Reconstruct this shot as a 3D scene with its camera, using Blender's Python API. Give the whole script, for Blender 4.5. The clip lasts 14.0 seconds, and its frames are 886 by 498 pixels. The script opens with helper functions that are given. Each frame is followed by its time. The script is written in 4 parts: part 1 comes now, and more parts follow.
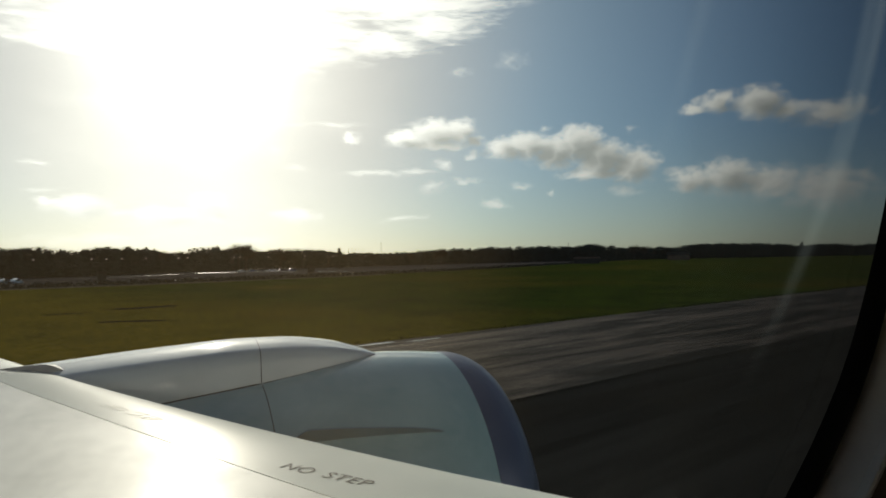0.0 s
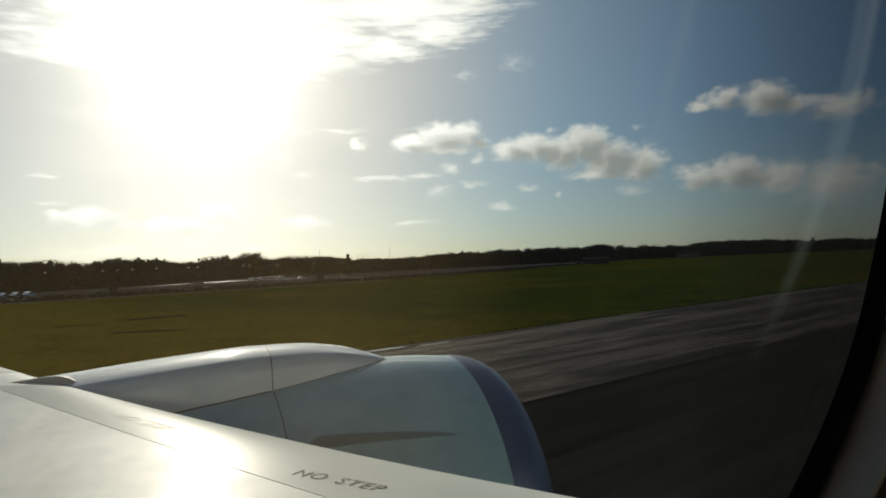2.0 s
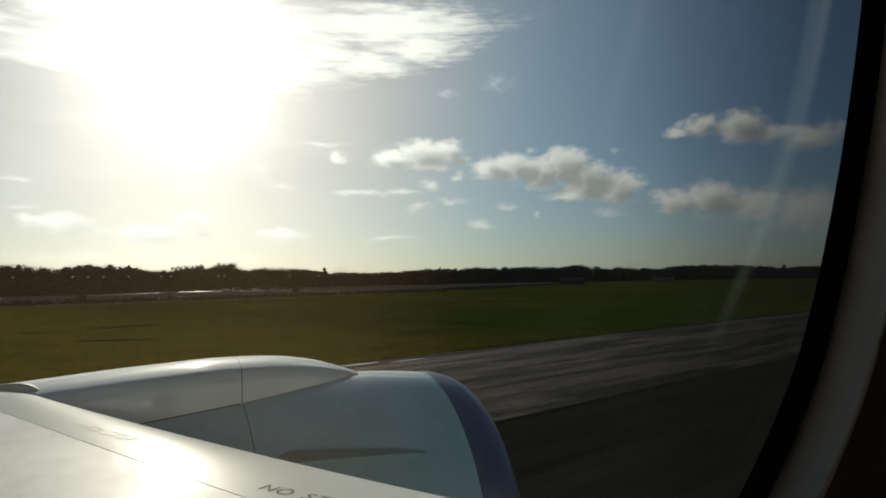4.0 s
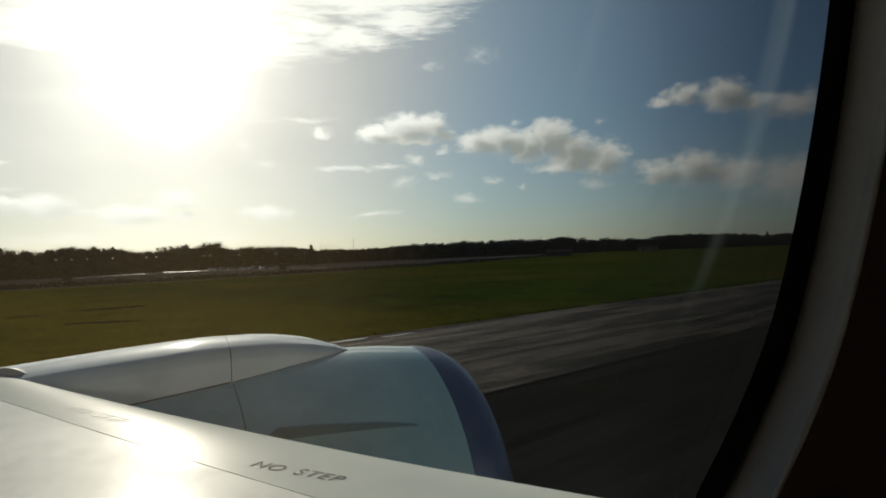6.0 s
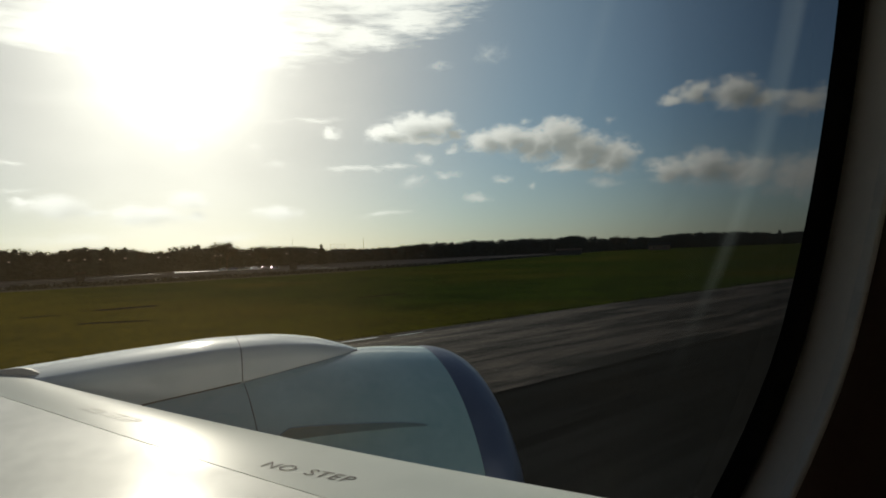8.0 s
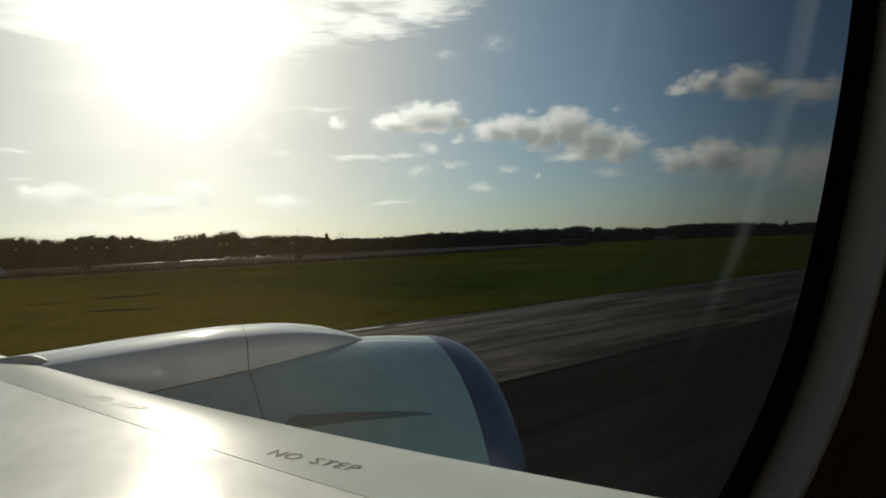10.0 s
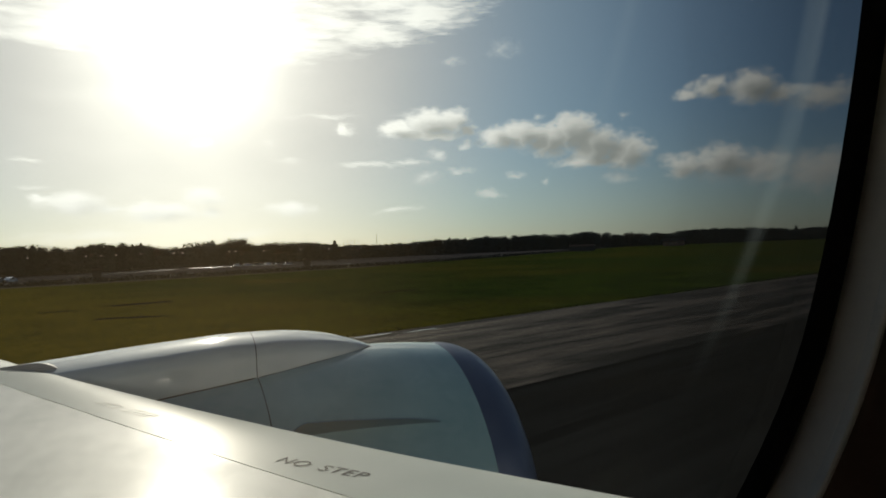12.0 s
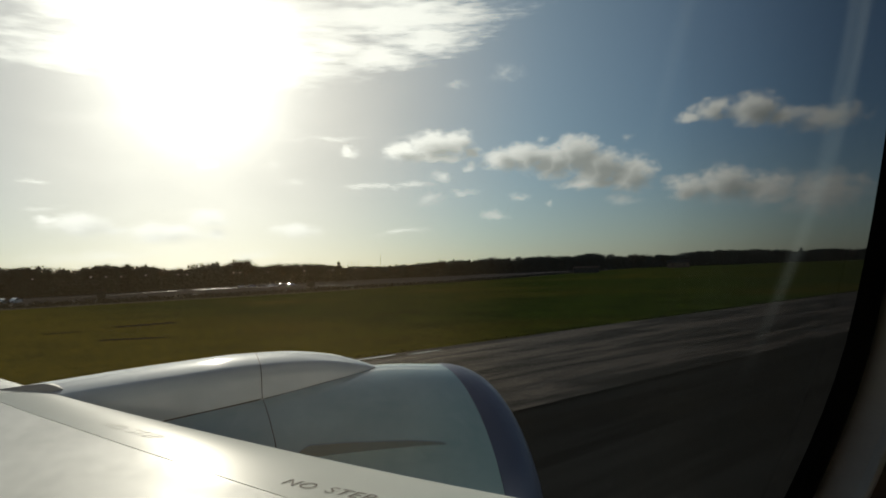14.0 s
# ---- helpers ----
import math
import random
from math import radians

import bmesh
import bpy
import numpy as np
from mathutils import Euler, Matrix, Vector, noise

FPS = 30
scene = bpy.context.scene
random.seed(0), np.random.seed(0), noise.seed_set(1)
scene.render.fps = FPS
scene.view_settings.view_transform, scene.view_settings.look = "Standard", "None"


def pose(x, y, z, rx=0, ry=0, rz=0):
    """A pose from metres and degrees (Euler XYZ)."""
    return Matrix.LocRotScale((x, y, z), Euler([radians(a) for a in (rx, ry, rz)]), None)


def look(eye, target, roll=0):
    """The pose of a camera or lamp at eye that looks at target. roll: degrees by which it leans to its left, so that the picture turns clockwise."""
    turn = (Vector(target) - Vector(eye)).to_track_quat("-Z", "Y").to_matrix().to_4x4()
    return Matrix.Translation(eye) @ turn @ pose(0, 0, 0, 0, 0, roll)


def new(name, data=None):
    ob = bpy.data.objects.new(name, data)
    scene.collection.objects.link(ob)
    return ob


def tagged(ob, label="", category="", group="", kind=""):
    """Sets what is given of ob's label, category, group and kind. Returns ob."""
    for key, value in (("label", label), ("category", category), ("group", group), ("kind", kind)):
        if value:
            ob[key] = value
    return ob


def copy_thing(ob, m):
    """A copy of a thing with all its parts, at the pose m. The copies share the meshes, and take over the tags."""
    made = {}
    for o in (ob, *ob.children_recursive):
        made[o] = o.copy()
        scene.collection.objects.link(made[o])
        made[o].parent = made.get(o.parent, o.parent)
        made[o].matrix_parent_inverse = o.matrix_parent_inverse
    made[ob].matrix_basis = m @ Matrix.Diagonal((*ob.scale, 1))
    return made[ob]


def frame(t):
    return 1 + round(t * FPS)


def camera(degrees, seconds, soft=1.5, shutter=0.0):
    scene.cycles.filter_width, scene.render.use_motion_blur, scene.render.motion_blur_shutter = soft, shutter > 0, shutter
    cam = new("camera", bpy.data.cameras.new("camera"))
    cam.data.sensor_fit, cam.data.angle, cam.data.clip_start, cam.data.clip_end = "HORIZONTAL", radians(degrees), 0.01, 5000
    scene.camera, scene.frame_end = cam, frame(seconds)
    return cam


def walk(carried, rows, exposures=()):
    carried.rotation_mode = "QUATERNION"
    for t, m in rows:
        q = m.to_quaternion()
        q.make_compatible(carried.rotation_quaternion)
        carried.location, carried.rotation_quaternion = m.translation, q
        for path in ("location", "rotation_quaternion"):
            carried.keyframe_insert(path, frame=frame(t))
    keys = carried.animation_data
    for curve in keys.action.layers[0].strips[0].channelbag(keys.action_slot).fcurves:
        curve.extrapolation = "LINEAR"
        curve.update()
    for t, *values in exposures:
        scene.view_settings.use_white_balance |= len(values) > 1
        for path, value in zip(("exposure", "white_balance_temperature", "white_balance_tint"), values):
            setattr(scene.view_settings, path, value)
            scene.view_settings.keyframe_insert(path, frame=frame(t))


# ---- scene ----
# ---- camera ----
EYE = 5.5
cam = camera(68.0, 14.0, soft=1.8)
# seconds, turn towards the nose, pitch, lean to the right (degrees), eye's shift along the cabin and up (metres)
ROWS = [
    (0.0, 21.08, 0.80, 1.02, -0.0192, -0.0047),
    (0.5, 21.00, 0.74, 0.87, -0.0208, -0.0049),
    (1.0, 20.79, 0.84, 0.60, -0.0186, -0.0062),
    (1.5, 23.43, -1.23, 0.79, -0.0137, -0.0097),
    (2.0, 20.36, 1.14, 2.34, -0.0141, -0.0070),
    (2.5, 20.11, 2.89, 1.56, -0.0179, -0.0058),
    (3.0, 19.80, 2.37, 0.98, -0.0179, -0.0047),
    (3.5, 19.84, 3.15, 1.20, -0.0092, -0.0084),
    (4.0, 22.34, 2.53, 0.68, -0.0030, -0.0135),
    (4.2, 23.69, 1.79, 0.71, -0.0006, -0.0155),
    (6.3, 23.48, -0.39, 2.31, 0.0040, -0.0122),
    (6.5, 23.55, -1.19, 2.43, 0.0065, -0.0099),
    (7.0, 23.86, -0.24, 2.25, 0.0108, -0.0088),
    (7.5, 22.91, 0.24, 2.32, 0.0108, -0.0076),
    (8.0, 22.58, 0.25, 2.11, 0.0056, -0.0070),
    (10.5, 21.98, -0.79, 1.95, 0.0034, -0.0009),
    (11.0, 22.00, -0.85, 2.16, -0.0000, -0.0000),
    (11.5, 21.69, 0.18, 1.12, -0.0046, -0.0002),
    (12.0, 21.44, -0.06, 2.11, 0.0040, -0.0009),
    (12.5, 21.21, -0.26, 2.58, -0.0020, -0.0005),
    (13.0, 20.85, 0.85, 1.78, -0.0067, -0.0009),
    (13.5, 21.12, 1.64, 1.98, -0.0082, -0.0037),
    (14.0, 21.16, 1.83, 2.05, -0.0154, -0.0070),
]


def eye_pose(turn, pitch, lean, along, up):
    eye = Vector((along, 0, EYE + up))
    a, p = radians(turn), radians(pitch)
    way = Vector((math.sin(a) * math.cos(p), math.cos(a) * math.cos(p), math.sin(p)))
    return look(eye, eye + way, -lean)


walk(cam, [(t, eye_pose(*row)) for t, *row in ROWS], exposures=[(0.0, -0.93, 6900, 5), (1.5, -0.97, 6900, 5), (3.0, -1.05, 6900, 5), (4.2, -1.09, 6900, 5), (6.3, -1.13, 6900, 5), (14.0, -1.15, 6900, 5)])

# ---- sun and sky ----
SUN_AZ, SUN_EL = 0.6, 17.6          # degrees from the outboard axis towards the nose; above the horizon


def direction(az, el):
    a, e = radians(az), radians(el)
    return Vector((math.sin(a) * math.cos(e), math.cos(a) * math.cos(e), math.sin(e)))


sun = new("sun", bpy.data.lights.new("sun", "SUN"))
sun.data.energy, sun.data.angle, sun.data.color = 5.0, radians(0.6), (1.0, 0.93, 0.82)
sun.matrix_world = look(direction(SUN_AZ, SUN_EL) * 100, (0, 0, 0))


class Graph:
    """Short hand for shader nodes."""

    def __init__(self, tree):
        self.tree = tree
        tree.nodes.clear()

    def node(self, kind, values=(), **props):
        n = self.tree.nodes.new(kind)
        for k, v in props.items():
            setattr(n, k, v)
        for k, v in dict(values).items():
            self.put(n.inputs[k], v)
        return n

    def put(self, socket, v):
        if isinstance(v, bpy.types.NodeSocket):
            self.tree.links.new(v, socket)
        elif isinstance(v, bpy.types.Node):
            self.tree.links.new(v.outputs[0], socket)
        else:
            socket.default_value = v

    def math(self, op, a, b=0.0, c=0.0, clamp=False):
        return self.node("ShaderNodeMath", {0: a, 1: b, 2: c}, operation=op, use_clamp=clamp).outputs[0]

    def ramp(self, v, lo, hi, to_lo=0.0, to_hi=1.0):
        n = self.node("ShaderNodeMapRange", {0: v, 1: lo, 2: hi, 3: to_lo, 4: to_hi}, interpolation_type="SMOOTHSTEP")
        return n.outputs[0]

    def mix(self, f, a, b, blend="MIX"):
        n = self.node("ShaderNodeMix", data_type="RGBA", blend_type=blend)
        self.put(n.inputs[0], f), self.put(n.inputs[6], a), self.put(n.inputs[7], b)
        return n.outputs[2]

    def noise(self, vector, scale, detail=4.0, rough=0.55, distortion=0.0):
        n = self.node("ShaderNodeTexNoise", {"Scale": scale, "Detail": detail, "Roughness": rough, "Distortion": distortion})
        self.put(n.inputs["Vector"], vector)
        return n.outputs[0]

    def scaled(self, vector, x, y, z):
        n = self.node("ShaderNodeMapping", {"Scale": (x, y, z)})
        self.put(n.inputs["Vector"], vector)
        return n.outputs[0]


def rgb(r, g, b):
    return (r, g, b, 1.0)


world = bpy.data.worlds.new("sky")
scene.world = world
world.use_nodes = True
g = Graph(world.node_tree)
coord = g.node("ShaderNodeTexCoord").outputs["Generated"]
parts_xyz = g.node("ShaderNodeSeparateXYZ", {0: coord})
dx, dy, dz = parts_xyz.outputs
el = g.math("MULTIPLY", g.math("ARCSINE", dz), 180 / math.pi)
sky_tint = (0.74, 1.0, 1.25)
sky = g.node("ShaderNodeTexSky", sky_type="NISHITA", sun_disc=False, sun_elevation=radians(SUN_EL), sun_rotation=radians(SUN_AZ),
             altitude=50, air_density=1.0, dust_density=0.7, ozone_density=2.5)
tinted = g.node("ShaderNodeVectorMath", {0: sky.outputs[0], 1: sky_tint}, operation="MULTIPLY")
sky_light = g.node("ShaderNodeVectorMath", {0: tinted.outputs[0]}, operation="SCALE")
sky_light.inputs[3].default_value = 0.052
# angle from the sun, for the forward scattering of thin high cloud
sun_dir = direction(SUN_AZ, SUN_EL)
dot = g.node("ShaderNodeVectorMath", {0: coord, 1: tuple(sun_dir)}, operation="DOT_PRODUCT").outputs["Value"]
off = g.math("MULTIPLY", g.math("ARCCOSINE", dot), 180 / math.pi)
veil = g.noise(g.scaled(coord, 1.0, 1.0, 2.0), 5.0, 4.0, 0.6)
near = g.math("EXPONENT", g.math("MULTIPLY", g.math("MULTIPLY", off, g.ramp(veil, 0.25, 0.75, 1.15, 0.87)), -1 / 3.3))
wide = g.math("EXPONENT", g.math("MULTIPLY", off, -1 / 11.0))
aureole = g.math("ADD", g.math("MULTIPLY", near, 7.2), g.math("MULTIPLY", wide, 0.36))
# clouds: azimuth, elevation, half width, half height (degrees), thickness
HEAPS = [
    (18.1, 10.4, 1.85, 0.95, 1.0), (20.5, 10.9, 2.45, 1.3, 1.1), (22.7, 10.9, 1.55, 1.15, 1.0), (24.1, 10.0, 1.0, 0.55, 0.8), (20.2, 9.8, 3.55, 0.5, 0.8), (26.6, 9.3, 1.85, 1.15, 1.0),
    (28.6, 9.5, 2.15, 1.3, 1.1), (30.7, 9.0, 2.4, 1.5, 1.25), (32.9, 9.4, 2.15, 1.75, 1.2), (34.7, 8.3, 2.35, 1.65, 1.2), (37.3, 7.4, 2.2, 1.6, 1.0), (34.7, 7.0, 3.75, 0.6, 0.8),
    (42.1, 11.6, 1.2, 0.55, 0.8), (44.0, 12.0, 1.6, 0.85, 0.9), (47.1, 11.6, 2.0, 1.35, 1.0), (49.1, 10.9, 1.55, 0.85, 0.8), (41.9, 6.0, 1.95, 1.15, 0.9), (44.6, 6.1, 2.5, 1.55, 1.0),
]
VEILED = [
    (47.6, 5.6, 3.0, 1.25, 0.8), (51.6, 4.9, 3.0, 1.65, 0.7), (51.7, 10.5, 2.6, 1.0, 0.7), (-1.7, 3.8, 3.1, 0.95, 0.9), (1.7, 5.0, 1.75, 0.7, 0.8), (-7.9, 4.5, 2.4, 0.85, 0.85),
    (-9.7, 4.9, 0.9, 0.35, 0.8), (-5.3, 4.1, 0.95, 0.3, 0.7), (2.1, 3.7, 1.1, 0.45, 0.7), (8.4, 3.8, 1.95, 0.65, 0.7), (13.3, 10.4, 0.9, 0.55, 0.9), (1.7, 9.1, 0.9, 0.5, 0.8),
]
PUFFS = [
    (23.9, 8.8, 0.6, 0.4, 0.9), (21.4, 8.2, 0.9, 0.45, 0.7), (23.1, 6.7, 0.95, 0.3, 0.6), (25.7, 4.7, 1.0, 0.35, 0.8), (30.4, 5.5, 0.35, 0.25, 0.6), (28.0, 6.1, 0.65, 0.35, 0.5),
    (20.3, 6.1, 0.85, 0.5, 0.5), (37.0, 10.6, 0.55, 0.25, 0.5), (30.1, 11.1, 0.45, 0.3, 0.6), (36.7, 5.4, 1.2, 0.45, 0.6), (6.8, 9.4, 0.35, 0.25, 0.5), (8.6, 7.9, 0.9, 0.2, 0.5),
    (22.9, 16.0, 0.65, 0.2, 0.3), (27.4, 16.7, 0.7, 0.3, 0.15),
]
WISPS = [
    (15.7, 7.5, 4.6, 0.3, 0.7), (18.4, 7.7, 1.75, 0.4, 0.7), (17.5, 3.5, 2.55, 0.3, 0.6), (11.6, 11.5, 4.55, 0.25, 0.45), (-10.7, 7.6, 1.35, 0.2, 0.6), (-10.4, 5.8, 1.65, 0.25, 0.5),
    (-7.6, 2.0, 6.35, 0.7, 0.4), (4.7, 1.8, 4.95, 0.45, 0.35), (18.4, 11.7, 1.95, 0.2, 0.3),
]
SHEET = [
    (-5.0, 17.6, 9.0, 1.9, 1.0), (6.5, 17.8, 8.5, 2.4, 1.0),
    (20.6, 19.5, 4.65, 1.35, 0.9), (16.2, 18.2, 4.6, 1.15, 0.8), (12.6, 18.9, 3.35, 1.1, 0.8), (-9.2, 16.5, 4.7, 0.85, 0.8), (0.3, 20.9, 17.45, 2.4, 1.0), (18.3, 21.3, 9.65, 1.9, 1.0),
]


def degrees_of(vector):
    """Azimuth and elevation of a direction, in degrees."""
    x, y, z = g.node("ShaderNodeSeparateXYZ", {0: vector}).outputs
    a_deg = g.math("MULTIPLY", g.math("ARCTAN2", x, y), 180 / math.pi)
    e_deg = g.math("MULTIPLY", g.math("ARCSINE", z), 180 / math.pi)
    return g.node("ShaderNodeCombineXYZ", {0: a_deg, 1: e_deg}).outputs[0]


def billows(place, clouds):
    """The thickest of the clouds at a place of the sky: 0 at their rims."""
    total = None
    for a, e, wa, we, thick in clouds:
        local = g.node("ShaderNodeVectorMath", {0: place, 1: (1 / wa, 1 / we, 0), 2: (-a / wa, -e / we, 0)}, operation="MULTIPLY_ADD").outputs[0]
        r = g.node("ShaderNodeVectorMath", {0: local}, operation="LENGTH").outputs["Value"]
        one = g.math("MULTIPLY_ADD", r, -thick, thick)
        total = one if total is None else g.math("MAXIMUM", total, one)
    return total


place = degrees_of(coord)
flat = g.scaled(place, 1.0, 1.5, 1.0)
coarse = g.node("ShaderNodeTexNoise", {"Scale": 0.42, "Detail": 5.0, "Roughness": 0.62, "Vector": flat})
shift = g.node("ShaderNodeVectorMath", {0: coarse.outputs["Color"], 1: (-0.5, -0.5, -0.5)}, operation="ADD").outputs[0]
shift = g.node("ShaderNodeVectorMath", {0: shift, 1: (3.0, 1.7, 0.0)}, operation="MULTIPLY").outputs[0]
shifted = g.node("ShaderNodeVectorMath", {0: place, 1: shift}, operation="ADD").outputs[0]
tufty = g.math("SUBTRACT", g.noise(flat, 1.1, 5.0, 0.62), 0.5)
streaky = g.math("SUBTRACT", g.noise(g.scaled(place, 0.22, 1.4, 1.0), 1.3, 5.0, 0.65), 0.5)
heaped = g.math("ADD", billows(shifted, HEAPS + VEILED), g.math("MULTIPLY", tufty, 0.95))
small = g.math("ADD", billows(shifted, PUFFS), g.math("MULTIPLY", tufty, 1.1))
thin = g.math("ADD", billows(shifted, WISPS), g.math("MULTIPLY", streaky, 1.5))
sheet = g.math("ADD", billows(shifted, SHEET), g.math("MULTIPLY", streaky, 1.7))
gentle = g.node("ShaderNodeTexNoise", {"Scale": 0.5, "Detail": 1.5, "Roughness": 0.5, "Vector": flat})
sway = g.node("ShaderNodeVectorMath", {0: gentle.outputs["Color"], 1: (2.6, 1.6, 0.0), 2: (-2.1, 0.0, 0.0)}, operation="MULTIPLY_ADD").outputs[0]
sunwards = g.node("ShaderNodeVectorMath", {0: place, 1: sway}, operation="ADD").outputs[0]
heaped_sunwards = billows(sunwards, HEAPS + [(a, e, wa, we, 0.40 * thick) for a, e, wa, we, thick in VEILED])
cover = g.math("MAXIMUM", g.ramp(heaped, -0.22, 0.62, 0.0, 0.93), g.math("MAXIMUM", g.ramp(small, -0.35, 0.9, 0.0, 0.62),
               g.math("MAXIMUM", g.ramp(thin, -0.05, 0.75, 0.0, 0.65), g.ramp(sheet, -0.2, 0.7, 0.0, 0.92))))
core = g.ramp(heaped_sunwards, -0.30, 0.95)
lit_near = g.math("MULTIPLY", g.math("EXPONENT", g.math("MULTIPLY", off, -1 / 26.0)), 4.7)
lit_near = g.math("MINIMUM", lit_near, 2.3)
cloud_rim = g.node("ShaderNodeVectorMath", {0: (0.97, 1.0, 0.98)}, operation="SCALE")
g.put(cloud_rim.inputs[3], lit_near)
cloud_core = g.node("ShaderNodeVectorMath", {0: (0.40, 0.43, 0.42)}, operation="SCALE")
g.put(cloud_core.inputs[3], lit_near)
cloud = g.mix(core, cloud_rim.outputs[0], cloud_core.outputs[0])
halo = g.node("ShaderNodeVectorMath", {0: (1.0, 0.955, 0.87)}, operation="SCALE")
g.put(halo.inputs[3], aureole)
broad = g.math("MULTIPLY", g.math("EXPONENT", g.math("MULTIPLY", g.math("POWER", g.math("MULTIPLY", off, 1 / 28.0), 2.0), -1.0)), 0.85)
broad_tint = g.mix(g.ramp(off, 9.0, 34.0), rgb(1.0, 0.955, 0.87), rgb(0.76, 1.0, 1.07))
broad_light = g.node("ShaderNodeVectorMath", {0: broad_tint}, operation="SCALE")
g.put(broad_light.inputs[3], broad)
# pale haze low over the horizon
haze = g.math("MULTIPLY", g.ramp(el, 0.0, 12.0, 1.0, 0.0), g.math("ADD", 0.05, g.math("MULTIPLY", g.math("EXPONENT", g.math("MULTIPLY", off, -1 / 22.0)), 0.21)))
haze_light = g.node("ShaderNodeVectorMath", {0: (1.0, 0.87, 0.82)}, operation="SCALE")
g.put(haze_light.inputs[3], haze)
clear = g.node("ShaderNodeVectorMath", {0: sky_light.outputs[0], 1: haze_light.outputs[0]}, operation="ADD").outputs[0]
clear = g.node("ShaderNodeVectorMath", {0: clear, 1: broad_light.outputs[0]}, operation="ADD").outputs[0]
# milky air low under the sun
grey = g.node("ShaderNodeRGBToBW", {0: clear}).outputs[0]
milk = g.node("ShaderNodeVectorMath", {0: (1.025, 1.0, 0.95)}, operation="SCALE")
g.put(milk.inputs[3], grey)
clear = g.mix(g.math("MULTIPLY", g.ramp(el, 6.0, 40.0, 0.65, 0.0), g.ramp(off, 10.0, 30.0, 1.0, 0.0)), clear, milk.outputs[0])
mixed = g.mix(cover, clear, cloud)
total = g.node("ShaderNodeVectorMath", {0: mixed, 1: halo.outputs[0]}, operation="ADD").outputs[0]
back = g.node("ShaderNodeBackground", {0: total, 1: 1.0})
g.node("ShaderNodeOutputWorld", {0: back})


# ---- materials ----
def surface(name, dark, light, rough=0.6, metal=0.0, scale=2.0, fine_scale=30.0, bump=0.1, bump_dist=0.01, rough_var=0.1, coat=0.0, stretch=(1, 1, 1), spec=0.5, by_object=0.0, coat_rough=0.105, brushed=0.0):
    m = bpy.data.materials.new(name)
    m.use_nodes = True
    g = Graph(m.node_tree)
    co = g.scaled(g.node("ShaderNodeTexCoord").outputs["Object"], *stretch)
    big = g.noise(co, scale, 4.0, 0.6)
    small = g.noise(co, fine_scale, 5.0, 0.65)
    f = g.math("ADD", g.math("MULTIPLY", g.ramp(big, 0.3, 0.7), 0.6), g.math("MULTIPLY", g.ramp(small, 0.25, 0.75), 0.4))
    col = g.mix(f, rgb(*dark), rgb(*light))
    if by_object:
        rnd = g.node("ShaderNodeObjectInfo").outputs["Random"]
        hsv = g.node("ShaderNodeHueSaturation", {"Color": col, "Value": g.ramp(rnd, 0, 1, 1 - by_object, 1 + by_object)})
        col = hsv.outputs[0]
    bsdf = g.node("ShaderNodeBsdfPrincipled", {"Base Color": col, "Metallic": metal, "Specular IOR Level": spec, "Coat Weight": coat, "Coat Roughness": coat_rough,
                                               "Roughness": g.ramp(big, 0.25, 0.75, max(rough - rough_var, 0.02), min(rough + rough_var, 1.0))})
    if brushed:
        g.put(bsdf.inputs["Anisotropic"], brushed)
        g.put(bsdf.inputs["Tangent"], g.node("ShaderNodeCombineXYZ", {0: 1.0}))
    if bump:
        b = g.node("ShaderNodeBump", {"Strength": bump, "Distance": bump_dist, "Height": small})
        g.put(bsdf.inputs["Normal"], b.outputs[0])
    g.node("ShaderNodeOutputMaterial", {0: bsdf})
    return m


WHITE = surface("white aircraft paint", (0.72, 0.72, 0.70), (0.80, 0.80, 0.78), 0.06, scale=1.2, fine_scale=14, bump=0.01, bump_dist=0.001, rough_var=0.02)
WING = surface("white wing paint", (0.56, 0.58, 0.52), (0.85, 0.865, 0.775), 0.070, coat=0.30, coat_rough=0.55, spec=0.20, brushed=0.85, scale=2.3, fine_scale=9, bump=0.05, bump_dist=0.004, rough_var=0.01, stretch=(1, 0.45, 1))
SLAT = surface("satin slat paint", (0.73, 0.775, 0.71), (0.85, 0.89, 0.82), 0.30, coat=0.06, coat_rough=0.5, spec=0.004, brushed=0.6, scale=2.0, fine_scale=9, bump=0.03, bump_dist=0.003, rough_var=0.01)
JOINT = surface("dusty sealant", (0.13, 0.12, 0.10), (0.22, 0.20, 0.17), 0.8, scale=8, fine_scale=60, spec=0.1)
# blue sky reflection put into both white paints, darker on the cowls than the pylon
PYLON = surface("gloss pylon paint", (0.46, 0.53, 0.56), (0.58, 0.65, 0.67), 0.07, scale=1.1, fine_scale=12, bump=0.01, bump_dist=0.001, rough_var=0.02)
NACELLE = surface("sky-tinted gloss nacelle paint", (0.26, 0.43, 0.465), (0.40, 0.58, 0.60), 0.06, scale=1.3, fine_scale=12, bump=0.01, bump_dist=0.001, rough_var=0.04)
LIP = surface("blue-grey lip", (0.07, 0.10, 0.18), (0.10, 0.13, 0.22), 0.38, 0.3, scale=3, fine_scale=20, bump=0.02, bump_dist=0.001)
SEAM = surface("dark seal", (0.02, 0.02, 0.02), (0.04, 0.04, 0.04), 0.7)
MARK = surface("worn dark lettering", (0.02, 0.02, 0.02), (0.34, 0.34, 0.32), 0.7, scale=34, fine_scale=90, spec=0.1, bump=0.0)
# wear and sun glare over the far warning, both put into its pale colour
WASHED = surface("worn, glare-washed lettering", (0.58, 0.60, 0.55), (0.85, 0.87, 0.80), 0.5, scale=24, fine_scale=80, spec=0.1, bump=0.0)
